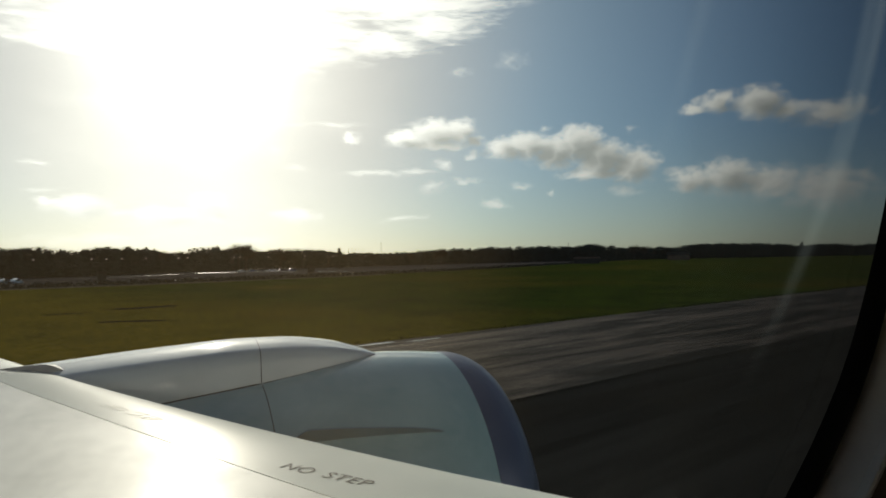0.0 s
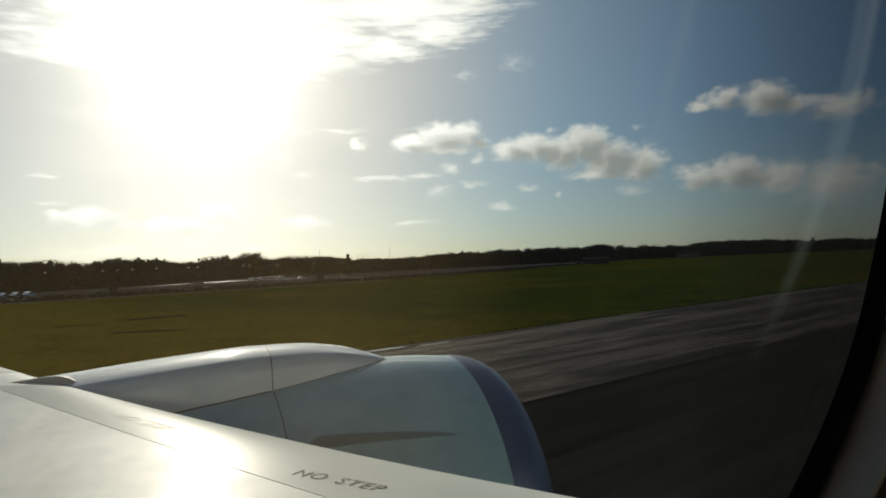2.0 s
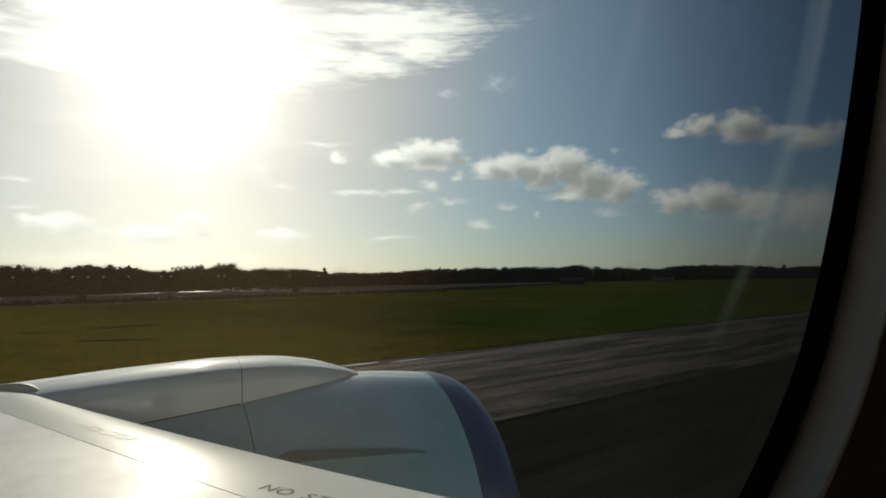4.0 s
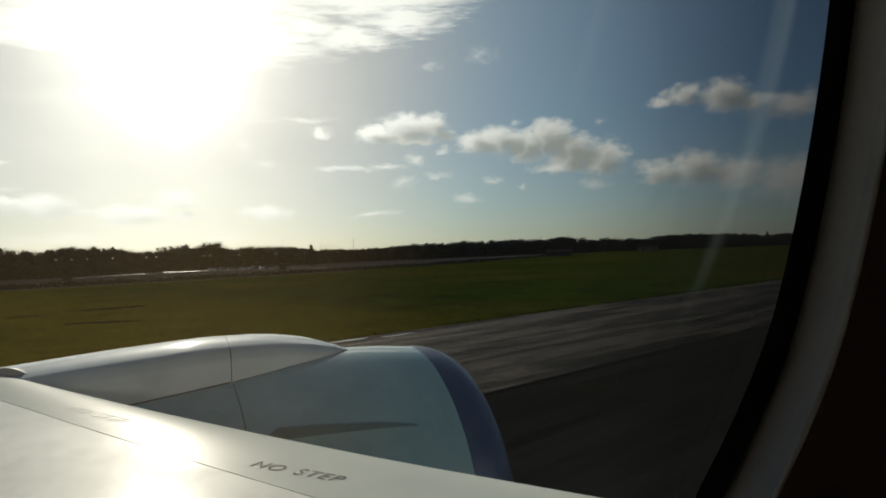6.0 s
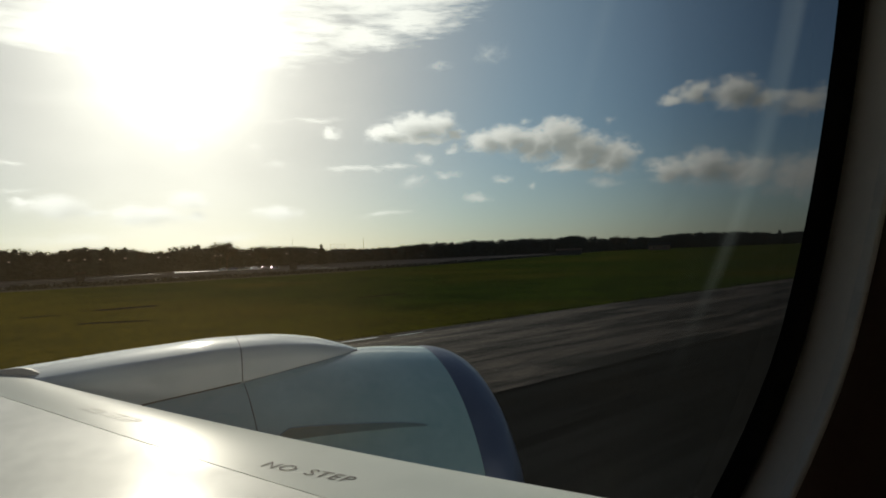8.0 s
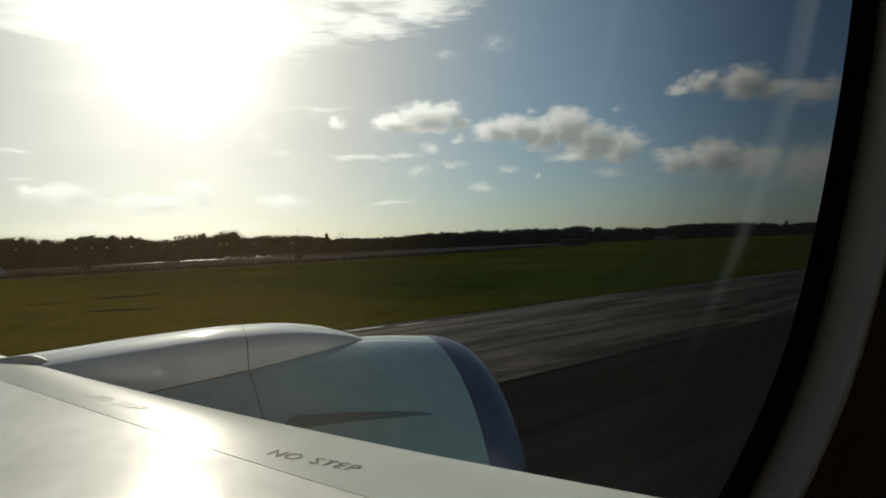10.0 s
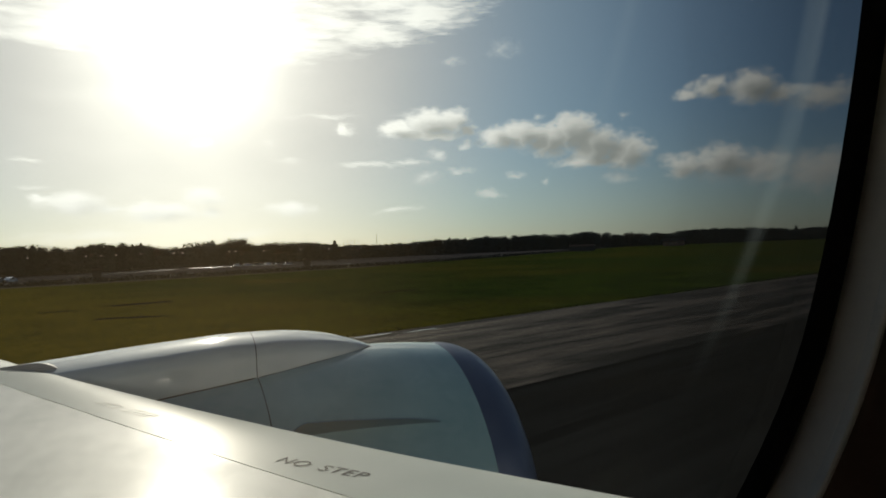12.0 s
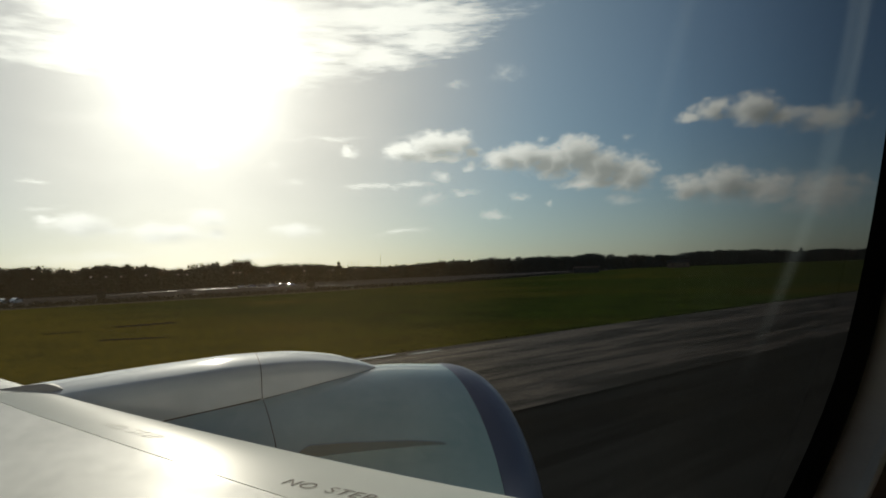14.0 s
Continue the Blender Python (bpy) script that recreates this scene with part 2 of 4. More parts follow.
# the fin's shading put into its paint, darker than the cowls
STRAKE = surface("shade-grey strake paint", (0.14, 0.25, 0.32), (0.20, 0.31, 0.38), 0.4, spec=0.3)
# shade of the fairing's inboard face put into this grey, over all of it
FAIRING = surface("shadow-grey fairing paint", (0.28, 0.29, 0.29), (0.36, 0.37, 0.37), 0.6, scale=3, fine_scale=20, spec=0.2)
DARKMETAL = surface("dark duct", (0.03, 0.03, 0.035), (0.05, 0.05, 0.055), 0.4, 0.6)
RUBBER = surface("black gasket", (0.006, 0.006, 0.007), (0.012, 0.012, 0.013), 0.75, scale=30, fine_scale=200, bump=0.05, bump_dist=0.0005, spec=0.2)
REVEAL = surface("grey moulded plastic", (0.78, 0.72, 0.65), (0.86, 0.80, 0.72), 0.45, scale=20, fine_scale=300, bump=0.08, bump_dist=0.0004)
TRIM = surface("pale moulded edge", (0.70, 0.66, 0.60), (0.80, 0.76, 0.70), 0.30, scale=20, fine_scale=300, bump=0.05, bump_dist=0.0004)
# shade on the pale side wall, put into this dark brown
PANEL = surface("shaded warm cabin panel", (0.085, 0.048, 0.036), (0.125, 0.075, 0.058), 0.6, scale=10, fine_scale=400, bump=0.1, bump_dist=0.0004)
CABIN = surface("pale cabin lining", (0.74, 0.71, 0.66), (0.82, 0.79, 0.74), 0.8, scale=3, fine_scale=60)
BARK = surface("bark", (0.06, 0.05, 0.04), (0.12, 0.10, 0.08), 0.9, scale=2, fine_scale=12, bump=0.4, bump_dist=0.03)
NEEDLES = surface("conifer needles", (0.034, 0.046, 0.042), (0.06, 0.078, 0.068), 0.8, scale=0.8, fine_scale=5, by_object=0.3, spec=0.05)
LEAVES = surface("evergreen leaves", (0.041, 0.052, 0.048), (0.072, 0.087, 0.076), 0.75, scale=0.8, fine_scale=5, by_object=0.3, spec=0.05)
TWIGS = surface("bare twigs", (0.06, 0.05, 0.04), (0.11, 0.09, 0.07), 0.9, scale=1, fine_scale=6, by_object=0.25, spec=0.05)
STEEL = surface("galvanised steel", (0.30, 0.31, 0.32), (0.42, 0.43, 0.44), 0.4, 0.8, scale=4, fine_scale=40)
HOUSE_WALL = surface("brick-red render", (0.30, 0.14, 0.08), (0.42, 0.20, 0.11), 0.85, scale=0.5, fine_scale=6)
ROOF = surface("brown roof tiles", (0.05, 0.035, 0.03), (0.09, 0.06, 0.05), 0.9, scale=1, fine_scale=8, spec=0.0)
GLASSY = surface("dark window glass", (0.02, 0.025, 0.03), (0.03, 0.035, 0.04), 0.08)
YELLOW = surface("worn yellow paint", (0.28, 0.16, 0.02), (0.42, 0.26, 0.04), 0.6, scale=1.5, fine_scale=25, bump=0.1)


def ground_material(name, kind):
    """Grass, asphalt, concrete or waste ground; metres in world space."""
    m = bpy.data.materials.new(name)
    m.use_nodes = True
    g = Graph(m.node_tree)
    co = g.node("ShaderNodeTexCoord").outputs["Object"]
    along = g.node("ShaderNodeMapping", {"Rotation": (0, 0, radians(-TAXI))})
    g.put(along.inputs["Vector"], co)
    line = g.scaled(along.outputs[0], 0.05, 1.0, 1.0)
    if kind == "grass":
        big = g.noise(co, 0.02, 3.0, 0.6)
        mid = g.noise(g.scaled(along.outputs[0], 0.7, 0.5, 1.0), 0.22, 6.0, 0.7)
        small = g.noise(g.scaled(along.outputs[0], 0.9, 0.6, 1.0), 1.4, 7.0, 0.75)
        col = g.mix(g.ramp(mid, 0.36, 0.64), rgb(0.014, 0.029, 0.002), rgb(0.036, 0.060, 0.004))
        col = g.mix(g.ramp(big, 0.45, 0.7, 0.0, 0.6), col, rgb(0.105, 0.074, 0.007))
        col = g.mix(g.ramp(small, 0.42, 0.66, 0.0, 0.8), col, rgb(0.016, 0.021, 0.003))
        straw = g.noise(g.scaled(along.outputs[0], 0.9, 0.4, 1.0), 0.40, 6.0, 0.7, 0.4)
        col = g.mix(g.ramp(straw, 0.54, 0.70, 0.0, 0.32), col, rgb(0.085, 0.070, 0.014))
        # browner on the aft part of the field: warm sun flare put into the grass colour
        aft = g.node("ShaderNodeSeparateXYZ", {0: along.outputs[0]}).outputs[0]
        flare_brown = g.math("MULTIPLY", g.ramp(aft, 50.0, 8.0, 0.0, 0.75), g.ramp(mid, 0.25, 0.6, 0.55, 1.0))
        col = g.mix(flare_brown, col, g.mix(g.ramp(small, 0.35, 0.65), rgb(0.180, 0.130, 0.008), rgb(0.085, 0.072, 0.005)))
        rough, height, dist, spec = 1.0, small, 0.12, 0.0
    elif kind == "asphalt":
        big = g.noise(line, 0.7, 6.0, 0.7)
        small = g.noise(co, 6.0, 6.0, 0.7)
        patches = g.noise(g.scaled(along.outputs[0], 0.5, 1.0, 1.0), 0.30, 5.0, 0.65)
        col = g.mix(g.ramp(big, 0.36, 0.64), rgb(0.007, 0.0075, 0.008), rgb(0.020, 0.021, 0.021))
        col = g.mix(g.ramp(patches, 0.48, 0.66, 0.0, 0.5), col, rgb(0.018, 0.017, 0.015))
        rough, height, dist, spec = g.ramp(big, 0.3, 0.7, 0.75, 0.95), small, 0.02, 0.0
    elif kind == "concrete":
        big = g.noise(g.scaled(along.outputs[0], 0.13, 1.0, 1.0), 0.42, 7.0, 0.72, 0.9)
        mid = g.noise(g.scaled(along.outputs[0], 0.3, 1.0, 1.0), 0.35, 5.0, 0.7)
        small = g.noise(co, 5.0, 6.0, 0.7)
        col = g.mix(g.ramp(big, 0.42, 0.60), rgb(0.010, 0.009, 0.008), rgb(0.074, 0.055, 0.043))
        grit = g.noise(g.scaled(along.outputs[0], 0.12, 1.0, 1.0), 2.6, 6.0, 0.8)
        col = g.mix(g.ramp(grit, 0.40, 0.62, 0.38, 0.0), col, rgb(0.015, 0.015, 0.014))
        col = g.mix(g.ramp(mid, 0.5, 0.68, 0.0, 0.75), col, rgb(0.022, 0.022, 0.021))
        hair = g.noise(g.scaled(along.outputs[0], 0.05, 1.0, 1.0), 2.0, 5.0, 0.75, 0.3)
        col = g.mix(g.ramp(hair, 0.50, 0.66, 0.0, 0.28), col, rgb(0.011, 0.010, 0.009))
        rough, height, dist, spec = 0.75, small, 0.015, g.math("MULTIPLY", g.ramp(big, 0.38, 0.62, 0.011, 0.052), g.ramp(hair, 0.45, 0.66, 1.0, 0.55))
    else:
        big = g.noise(line, 0.12, 4.0, 0.6)
        small = g.noise(co, 0.8, 6.0, 0.7)
        col = g.mix(g.ramp(big, 0.35, 0.65), rgb(0.040, 0.037, 0.038), rgb(0.082, 0.076, 0.078))
        rough, height, dist, spec = g.ramp(small, 0.3, 0.7, 0.6, 0.95), small, 0.08, 0.0
    bsdf = g.node("ShaderNodeBsdfPrincipled", {"Base Color": col, "Roughness": rough, "Specular IOR Level": spec})
    b = g.node("ShaderNodeBump", {"Strength": 0.6, "Distance": dist, "Height": height})
    g.put(bsdf.inputs["Normal"], b.outputs[0])
    g.node("ShaderNodeOutputMaterial", {0: bsdf})
    return m


TAXI = 19.0                        # degrees between the aircraft's axis and the taxiway
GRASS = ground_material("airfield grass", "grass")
ASPHALT = ground_material("dark asphalt", "asphalt")
CONCRETE = ground_material("worn pale tarmac", "concrete")
WASTE = ground_material("gravelled ground", "waste")
WATER = surface("standing water", (0.02, 0.02, 0.02), (0.035, 0.035, 0.033), 0.12, scale=0.3, fine_scale=1.2, bump=0.15, bump_dist=0.03, rough_var=0.08)

PANE = bpy.data.materials.new("cabin window pane")
PANE.use_nodes = True
g = Graph(PANE.node_tree)
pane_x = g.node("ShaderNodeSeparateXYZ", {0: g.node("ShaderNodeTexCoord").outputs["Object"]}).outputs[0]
# lens vignetting and slanting view put into the pane's tint, darker forward
graded_pane = g.node("ShaderNodeBsdfTransparent", {0: g.mix(g.ramp(pane_x, 0.11, 0.225), rgb(0.98, 0.98, 0.98), rgb(0.68, 0.68, 0.69))})
gloss_pane = g.node("ShaderNodeBsdfGlossy", {0: rgb(1, 1, 1), 1: 0.02})
fres = g.node("ShaderNodeFresnel", {0: 1.45})
pane_mix = g.node("ShaderNodeMixShader", {0: g.math("MULTIPLY", fres, 0.07), 1: graded_pane, 2: gloss_pane})
# lens flare from the sun, put into a warm translucent layer of the pane
flare_noise = g.noise(g.scaled(g.node("ShaderNodeTexCoord").outputs["Object"], 1.0, 1.0, 0.22), 26.0, 3.0, 0.5)
flare_layer = g.node("ShaderNodeBsdfTranslucent", {0: rgb(1.0, 0.70, 0.34)})
xyz = g.node("ShaderNodeSeparateXYZ", {0: g.node("ShaderNodeTexCoord").outputs["Object"]}).outputs
over = g.math("SUBTRACT", xyz[2], EYE)


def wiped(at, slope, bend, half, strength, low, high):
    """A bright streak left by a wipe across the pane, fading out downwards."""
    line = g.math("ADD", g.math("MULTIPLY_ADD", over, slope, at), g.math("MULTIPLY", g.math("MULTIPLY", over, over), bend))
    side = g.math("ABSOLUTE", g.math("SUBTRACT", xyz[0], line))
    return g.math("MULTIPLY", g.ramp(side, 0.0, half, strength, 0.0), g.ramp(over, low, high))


# flare veil strongest aft; then wiped streaks plus an even flare lift of the darks
flare_share = g.math("MULTIPLY", g.ramp(flare_noise, 0.25, 0.75, 0.8, 1.2), g.math("MULTIPLY", g.ramp(xyz[0], 0.005, 0.085, 0.0205, 0.0008), g.ramp(xyz[0], -0.035, 0.010, 0.45, 1.0)))
streaks_and_lift = g.math("ADD", 0.0017, g.math("ADD", wiped(0.1885, 0.36, -1.8, 0.0052, 0.042, -0.06, 0.09), wiped(0.1125, 0.23, 0.0, 0.0040, 0.014, 0.0, 0.09)))
hazed = g.node("ShaderNodeMixShader", {0: flare_share, 1: pane_mix, 2: flare_layer})
hazed = g.node("ShaderNodeMixShader", {0: streaks_and_lift, 1: hazed.outputs[0], 2: g.node("ShaderNodeBsdfTranslucent", {0: rgb(0.78, 0.94, 1.0)})})
g.node("ShaderNodeOutputMaterial", {0: hazed})


# ---- mesh helpers ----
def part(name, bm, material, parent=None, label="", smooth=True):
    """Links a bmesh as one mesh object, under a thing or a part where one is given."""
    me = bpy.data.meshes.new(name)
    bm.normal_update()
    for e in bm.edges:
        if len(e.link_faces) == 2 and e.calc_face_angle(0.0) > 0.6:
            e.smooth = False
    bm.to_mesh(me)
    bm.free()
    for p in me.polygons:
        p.use_smooth = smooth
    me.materials.append(material)
    ob = new(name, me)
    if parent is not None:
        ob.parent = parent
        if parent.type == "EMPTY":
            ob.matrix_parent_inverse = parent.matrix_world.inverted()
    if label:
        ob["label"] = label
    return ob


def thing(name, label, category, at=(0, 0, 0), group="", kind=""):
    ob = new(name)
    ob.location = at
    ob.matrix_world = Matrix.Translation(at)
    ob.empty_display_size = 0.1
    return tagged(ob, label, category, group, kind)


def grid_mesh(rows, close_u=False, close_v=False, bm=None):
    """Quads over rows of points."""
    bm = bm or bmesh.new()
    vs = [[bm.verts.new(p) for p in row] for row in rows]
    nu, nv = len(vs), len(vs[0])
    for i in range(nu if close_u else nu - 1):
        for j in range(nv if close_v else nv - 1):
            bm.faces.new((vs[i][j], vs[(i + 1) % nu][j], vs[(i + 1) % nu][(j + 1) % nv], vs[i][(j + 1) % nv]))
    return bm


def box(bm, x0, y0, z0, x1, y1, z1):
    v = [bm.verts.new(p) for p in ((x0, y0, z0), (x1, y0, z0), (x1, y1, z0), (x0, y1, z0), (x0, y0, z1), (x1, y0, z1), (x1, y1, z1), (x0, y1, z1))]
    for f in ((3, 2, 1, 0), (4, 5, 6, 7), (0, 1, 5, 4), (1, 2, 6, 5), (2, 3, 7, 6), (3, 0, 4, 7)):
        bm.faces.new([v[i] for i in f])
    return bm


def tube(bm, points, radii, sides=6):
    """A tapered tube along points, closed at both ends."""
    rings = []
    for i, p in enumerate(points):
        p = Vector(p)
        d = (Vector(points[min(i + 1, len(points) - 1)]) - Vector(points[max(i - 1, 0)])).normalized()
        a = d.orthogonal().normalized()
        b = d.cross(a)
        rings.append([bm.verts.new(p + (a * math.cos(2 * math.pi * k / sides) + b * math.sin(2 * math.pi * k / sides)) * radii[i]) for k in range(sides)])
    for r0, r1 in zip(rings, rings[1:]):
        for k in range(sides):
            bm.faces.new((r0[k], r0[(k + 1) % sides], r1[(k + 1) % sides], r1[k]))
    bm.faces.new(rings[0][::-1])
    bm.faces.new(rings[-1])
    return bm


def plate(points, z0, z1):
    """A flat slab over an outline."""
    bm = bmesh.new()
    lo = [bm.verts.new((x, y, z0)) for x, y in points]
    hi = [bm.verts.new((x, y, z1)) for x, y in points]
    n = len(points)
    bm.faces.new(lo[::-1])
    bm.faces.new(hi)
    for i in range(n):
        bm.faces.new((lo[i], lo[(i + 1) % n], hi[(i + 1) % n], hi[i]))
    return bm


def smooth_profile(knots, count):
    """Catmull-Rom through (x, r) knots."""
    out = []
    for i in range(len(knots) - 1):
        p0, p1, p2, p3 = (Vector(knots[max(min(j, len(knots) - 1), 0)]) for j in (i - 1, i, i + 1, i + 2))
        for k in range(count):
            t = k / count
            out.append(0.5 * ((2 * p1) + (p2 - p0) * t + (2 * p0 - 5 * p1 + 4 * p2 - p3) * t * t + (3 * p1 - p0 - 3 * p2 + p3) * t ** 3))
    out.append(Vector(knots[-1]))
    return out


# ---- ground ----
U = Vector((math.cos(radians(TAXI)), math.sin(radians(TAXI)), 0))
N = Vector((-U.y, U.x, 0))


def on_field(u, n, z=0.0):
    return U * u + N * n + Vector((0, 0, z))


def ragged_edge(n, u0, u1, step, wobble, seed):
    out = []
    u = u0
    while u <= u1:
        k = noise.noise(Vector((u * 0.35, seed, 0))) + 0.5 * noise.noise(Vector((u * 1.3, seed, 3)))
        p = on_field(u, n + wobble * k)
        out.append((p.x, p.y))
        u += step
    return out


bm = bmesh.new()
S = 4800
cells = [-S, -1200, -400, -120, 0, 120, 400, 1200, S]
grid_mesh([[(x, y, 0.0) for y in cells] for x in cells], bm=bm)
bmesh.ops.recalc_face_normals(bm, faces=bm.faces)
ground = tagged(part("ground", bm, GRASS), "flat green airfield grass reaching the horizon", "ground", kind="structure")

EDGE_N, JOIN_N = 36.2, 17.7
far_edge = ragged_edge(EDGE_N, -260, 700, 1.2, 0.28, 1.0)
a0, a1 = on_field(700, JOIN_N), on_field(-260, JOIN_N)
tagged(part("taxiway", plate(far_edge + [(a0.x, a0.y), (a1.x, a1.y)], -0.2, 0.012), CONCRETE, smooth=False),
       "worn grey tarmac taxiway with streaks along it", "taxiway", kind="structure")
join = ragged_edge(JOIN_N, -260, 700, 3.0, 0.10, 5.0)
b0, b1 = on_field(700, -160), on_field(-260, -160)
tagged(part("apron", plate(join + [(b0.x, b0.y), (b1.x, b1.y)], -0.2, 0.020), ASPHALT, smooth=False),
       "dark resurfaced asphalt beside the paler taxiway", "apron", kind="structure")


def painted_line(width, z):
    """A taxi line bending gently away under the wing."""
    rows = []
    for i in range(81):
        x = -12 + 52 * i / 80
        y = 10.33 - 0.22 * (x - 10) + 0.004 * (x - 10) ** 2
        rows.append([(x, y - width / 2, z), (x, y + width / 2, z)])
    return grid_mesh(rows)


tagged(part("taxiway_line", painted_line(0.20, 0.025), YELLOW), "worn yellow guide line painted on dark asphalt", "line marking", kind="structure")


def pool(name, centre_u, centre_n, half_u, half_n, z, seed, label):
    pts = []
    for k in range(48):
        a = 2 * math.pi * k / 48
        r = 1 + 0.30 * noise.noise(Vector((math.cos(a) * 1.7, math.sin(a) * 1.7, seed)))
        p = on_field(centre_u + half_u * r * math.cos(a), centre_n + half_n * r * math.sin(a))
        pts.append((p.x, p.y))
    return tagged(part(name, plate(pts, z - 0.004, z), WATER, smooth=False), label, "puddle", "puddles on the tarmac")


for k, (u, n, hu, hn) in enumerate([(18.5, 35.3, 3.4, 0.45), (24.0, 35.5, 1.6, 0.20), (16, 34.3, 3.0, 0.25), (27.5, 34.9, 1.4, 0.14)]):
    pool("puddle", u, n, hu, hn, 0.018, k * 3.1, "long shallow puddle at the edge of the tarmac")

# ground past the grass
FIELD_END = [(-420, 60), (-120, 150), (-38, 185), (10, 205), (50, 226), (110, 268), (170, 323), (300, 450), (480, 640), (900, 1020)]
bm = plate(FIELD_END + [(1100, 1500), (500, 1300), (-600, 900), (-700, 200)], -0.2, 0.02)
tagged(part("outer_field", bm, WASTE, smooth=False), "brown-grey gravelled ground past the grass", "ground", kind="structure")


track = []
for off_y in (-10.0, -3.0):
    side = [(x, y + off_y + 0.8 * noise.noise(Vector((x * 0.1, off_y, 0)))) for x, y in [(-150 + 8 * k, float(np.interp(-150 + 8 * k, [p[0] for p in FIELD_END], [p[1] for p in FIELD_END]))) for k in range(28)]]
    track = side if not track else track + side[::-1]
PATH = surface("pale gravel", (0.065, 0.060, 0.058), (0.115, 0.108, 0.104), 0.9, scale=0.2, fine_scale=3, spec=0.0)
tagged(part("perimeter_track", plate(track, -0.1, 0.02), PATH, smooth=False), "narrow pale gravel track along the field's end", "track", kind="structure")


def polar(az_deg, dist, z=0.0):
    a = radians(az_deg)
    return Vector((math.sin(a) * dist, math.cos(a) * dist, z))


def flood(az0, az1, d0, d1, depth, seed):
    """A strip of standing water or wet road across the outer field."""
    near_side, far_side = [], []
    for k in range(25):
        f = k / 24
        a = az0 + (az1 - az0) * f
        d = d0 + (d1 - d0) * f
        w = 0.5 * depth * (0.35 + 0.65 * math.sin(math.pi * f)) * (1 + 0.5 * noise.noise(Vector((f * 9, seed, 0))))
        p, q = polar(a, d - w / 2), polar(a, d + w / 2)
        near_side.append((p.x, p.y)), far_side.append((q.x, q.y))
    return tagged(part("flooded_strip", plate(near_side + far_side[::-1], 0.0, 0.05), WATER, smooth=False),
                  "bright strip of standing water on the outer field", "water", "flooded strips")


flood(-8.5, -1.0, 284, 338, 19, 1)
flood(-3.0, -0.6, 328, 346, 18, 6)
flood(0.3, 4.8, 358, 366, 34, 2)
flood(3.8, 9.8, 364, 345, 38, 3)
flood(8.8, 13.5, 345, 300, 18, 4)
flood(10.5, 13.0, 400, 400, 30, 5)

# ---- aircraft wing ----
T34 = math.tan(radians(34.0))


def le_x(y):
    return -1.28 + T34 * (7.1 - y)


def le_z(y):
    return EYE - 1.165 + 0.0172 * max(y - 3.2, 0.0) ** 1.6


def top_z(x, y):
    s = le_x(y) - x
    return le_z(y) + (0.09 + 0.02 * max(y - 6, 0)) * (1 - math.exp(-max(s, 0) / 0.2)) + 0.040 * max(s - 0.9, 0) - 0.005 * max(s - 1.2, 0) ** 2


wing = thing("aircraft_wing", "white swept aircraft wing with dark stencilled warnings", "wing", (0, 3, le_z(3)))


def joint_s(y):
    """How far behind the leading edge the panel joint runs."""
    return float(np.interp(y, [0.4, 2.68, 3.38, 4.10, 5.36, 6.18, 13.0], [1.24, 0.980, 0.893, 0.826, 0.731, 0.693, 0.50]))


S_TOP = [0.0, 0.004, 0.012, 0.03, 0.06, 0.1, 0.16, 0.24, 0.35, 0.5, 0.7, 0.95]
S_REST = [0.99, 1.2, 1.6, 2.0, 2.6, 3.4, 4.4, 5.4]


def closed_section(y, ss, thick):
    k = joint_s(y)
    ss = [v / 0.956 * k for v in ss] if ss[-1] < 1 else [v - 0.958 + k + 0.004 for v in ss]
    ss[0] = max(ss[0], 0.0)
    top = [(le_x(y) - s, y, top_z(le_x(y) - s, y)) for s in ss]
    low = [(le_x(y) - s, y, le_z(y) - thick * (1 - math.exp(-max(s - ss[0], 0) / 0.25)) - (0.10 if ss[0] > 0.05 else 0)) for s in ss[::-1]]
    return top + low[:-1] if ss[0] == 0 else top + low


def wing_piece(name, y0, y1, ss, thick, material, label=""):
    ny = 40
    rows = [closed_section(y0 + (y1 - y0) * i / ny, ss, thick) for i in range(ny + 1)]
    bm = grid_mesh(rows, close_v=True)
    bm.verts.ensure_lookup_table()
    n = len(rows[0])
    bm.faces.new([bm.verts[k] for k in range(n)])
    bm.faces.new([bm.verts[ny * n + k] for k in range(n)][::-1])
    bmesh.ops.recalc_face_normals(bm, faces=bm.faces)
    return part(name, bm, material, wing, label)


slat = wing_piece("leading_edge_slat", 0.14, 6.75, S_TOP, 0.22, SLAT, "white leading edge panel")
wing_piece("outboard_slat", 7.45, 13.0, S_TOP, 0.22, SLAT, "white leading edge panel past the pylon")
wing_skin_part = wing_piece("wing_box", 0.12, 13.0, [0.958] + S_REST, 0.5, WING, "white upper wing skin")
# root of the pylon between the slats
wing_piece("pylon_gap_fairing", 6.76, 7.44, [0.10, 0.14, 0.2, 0.3, 0.5, 0.7, 0.95], 0.3, WING)

# dark joint behind the leading edge
bm = bmesh.new()
rows = []
for i in range(61):
    y = 0.15 + 12.6 * i / 60
    s = joint_s(y)
    rows.append([(le_x(y) - s + 0.008, y, top_z(le_x(y) - s + 0.008, y) - 0.006), (le_x(y) - s - 0.018, y, top_z(le_x(y) - s - 0.018, y) - 0.006)])
part("panel_joint", grid_mesh(rows, bm=bm), JOINT, wing_skin_part, "thin dark joint line")


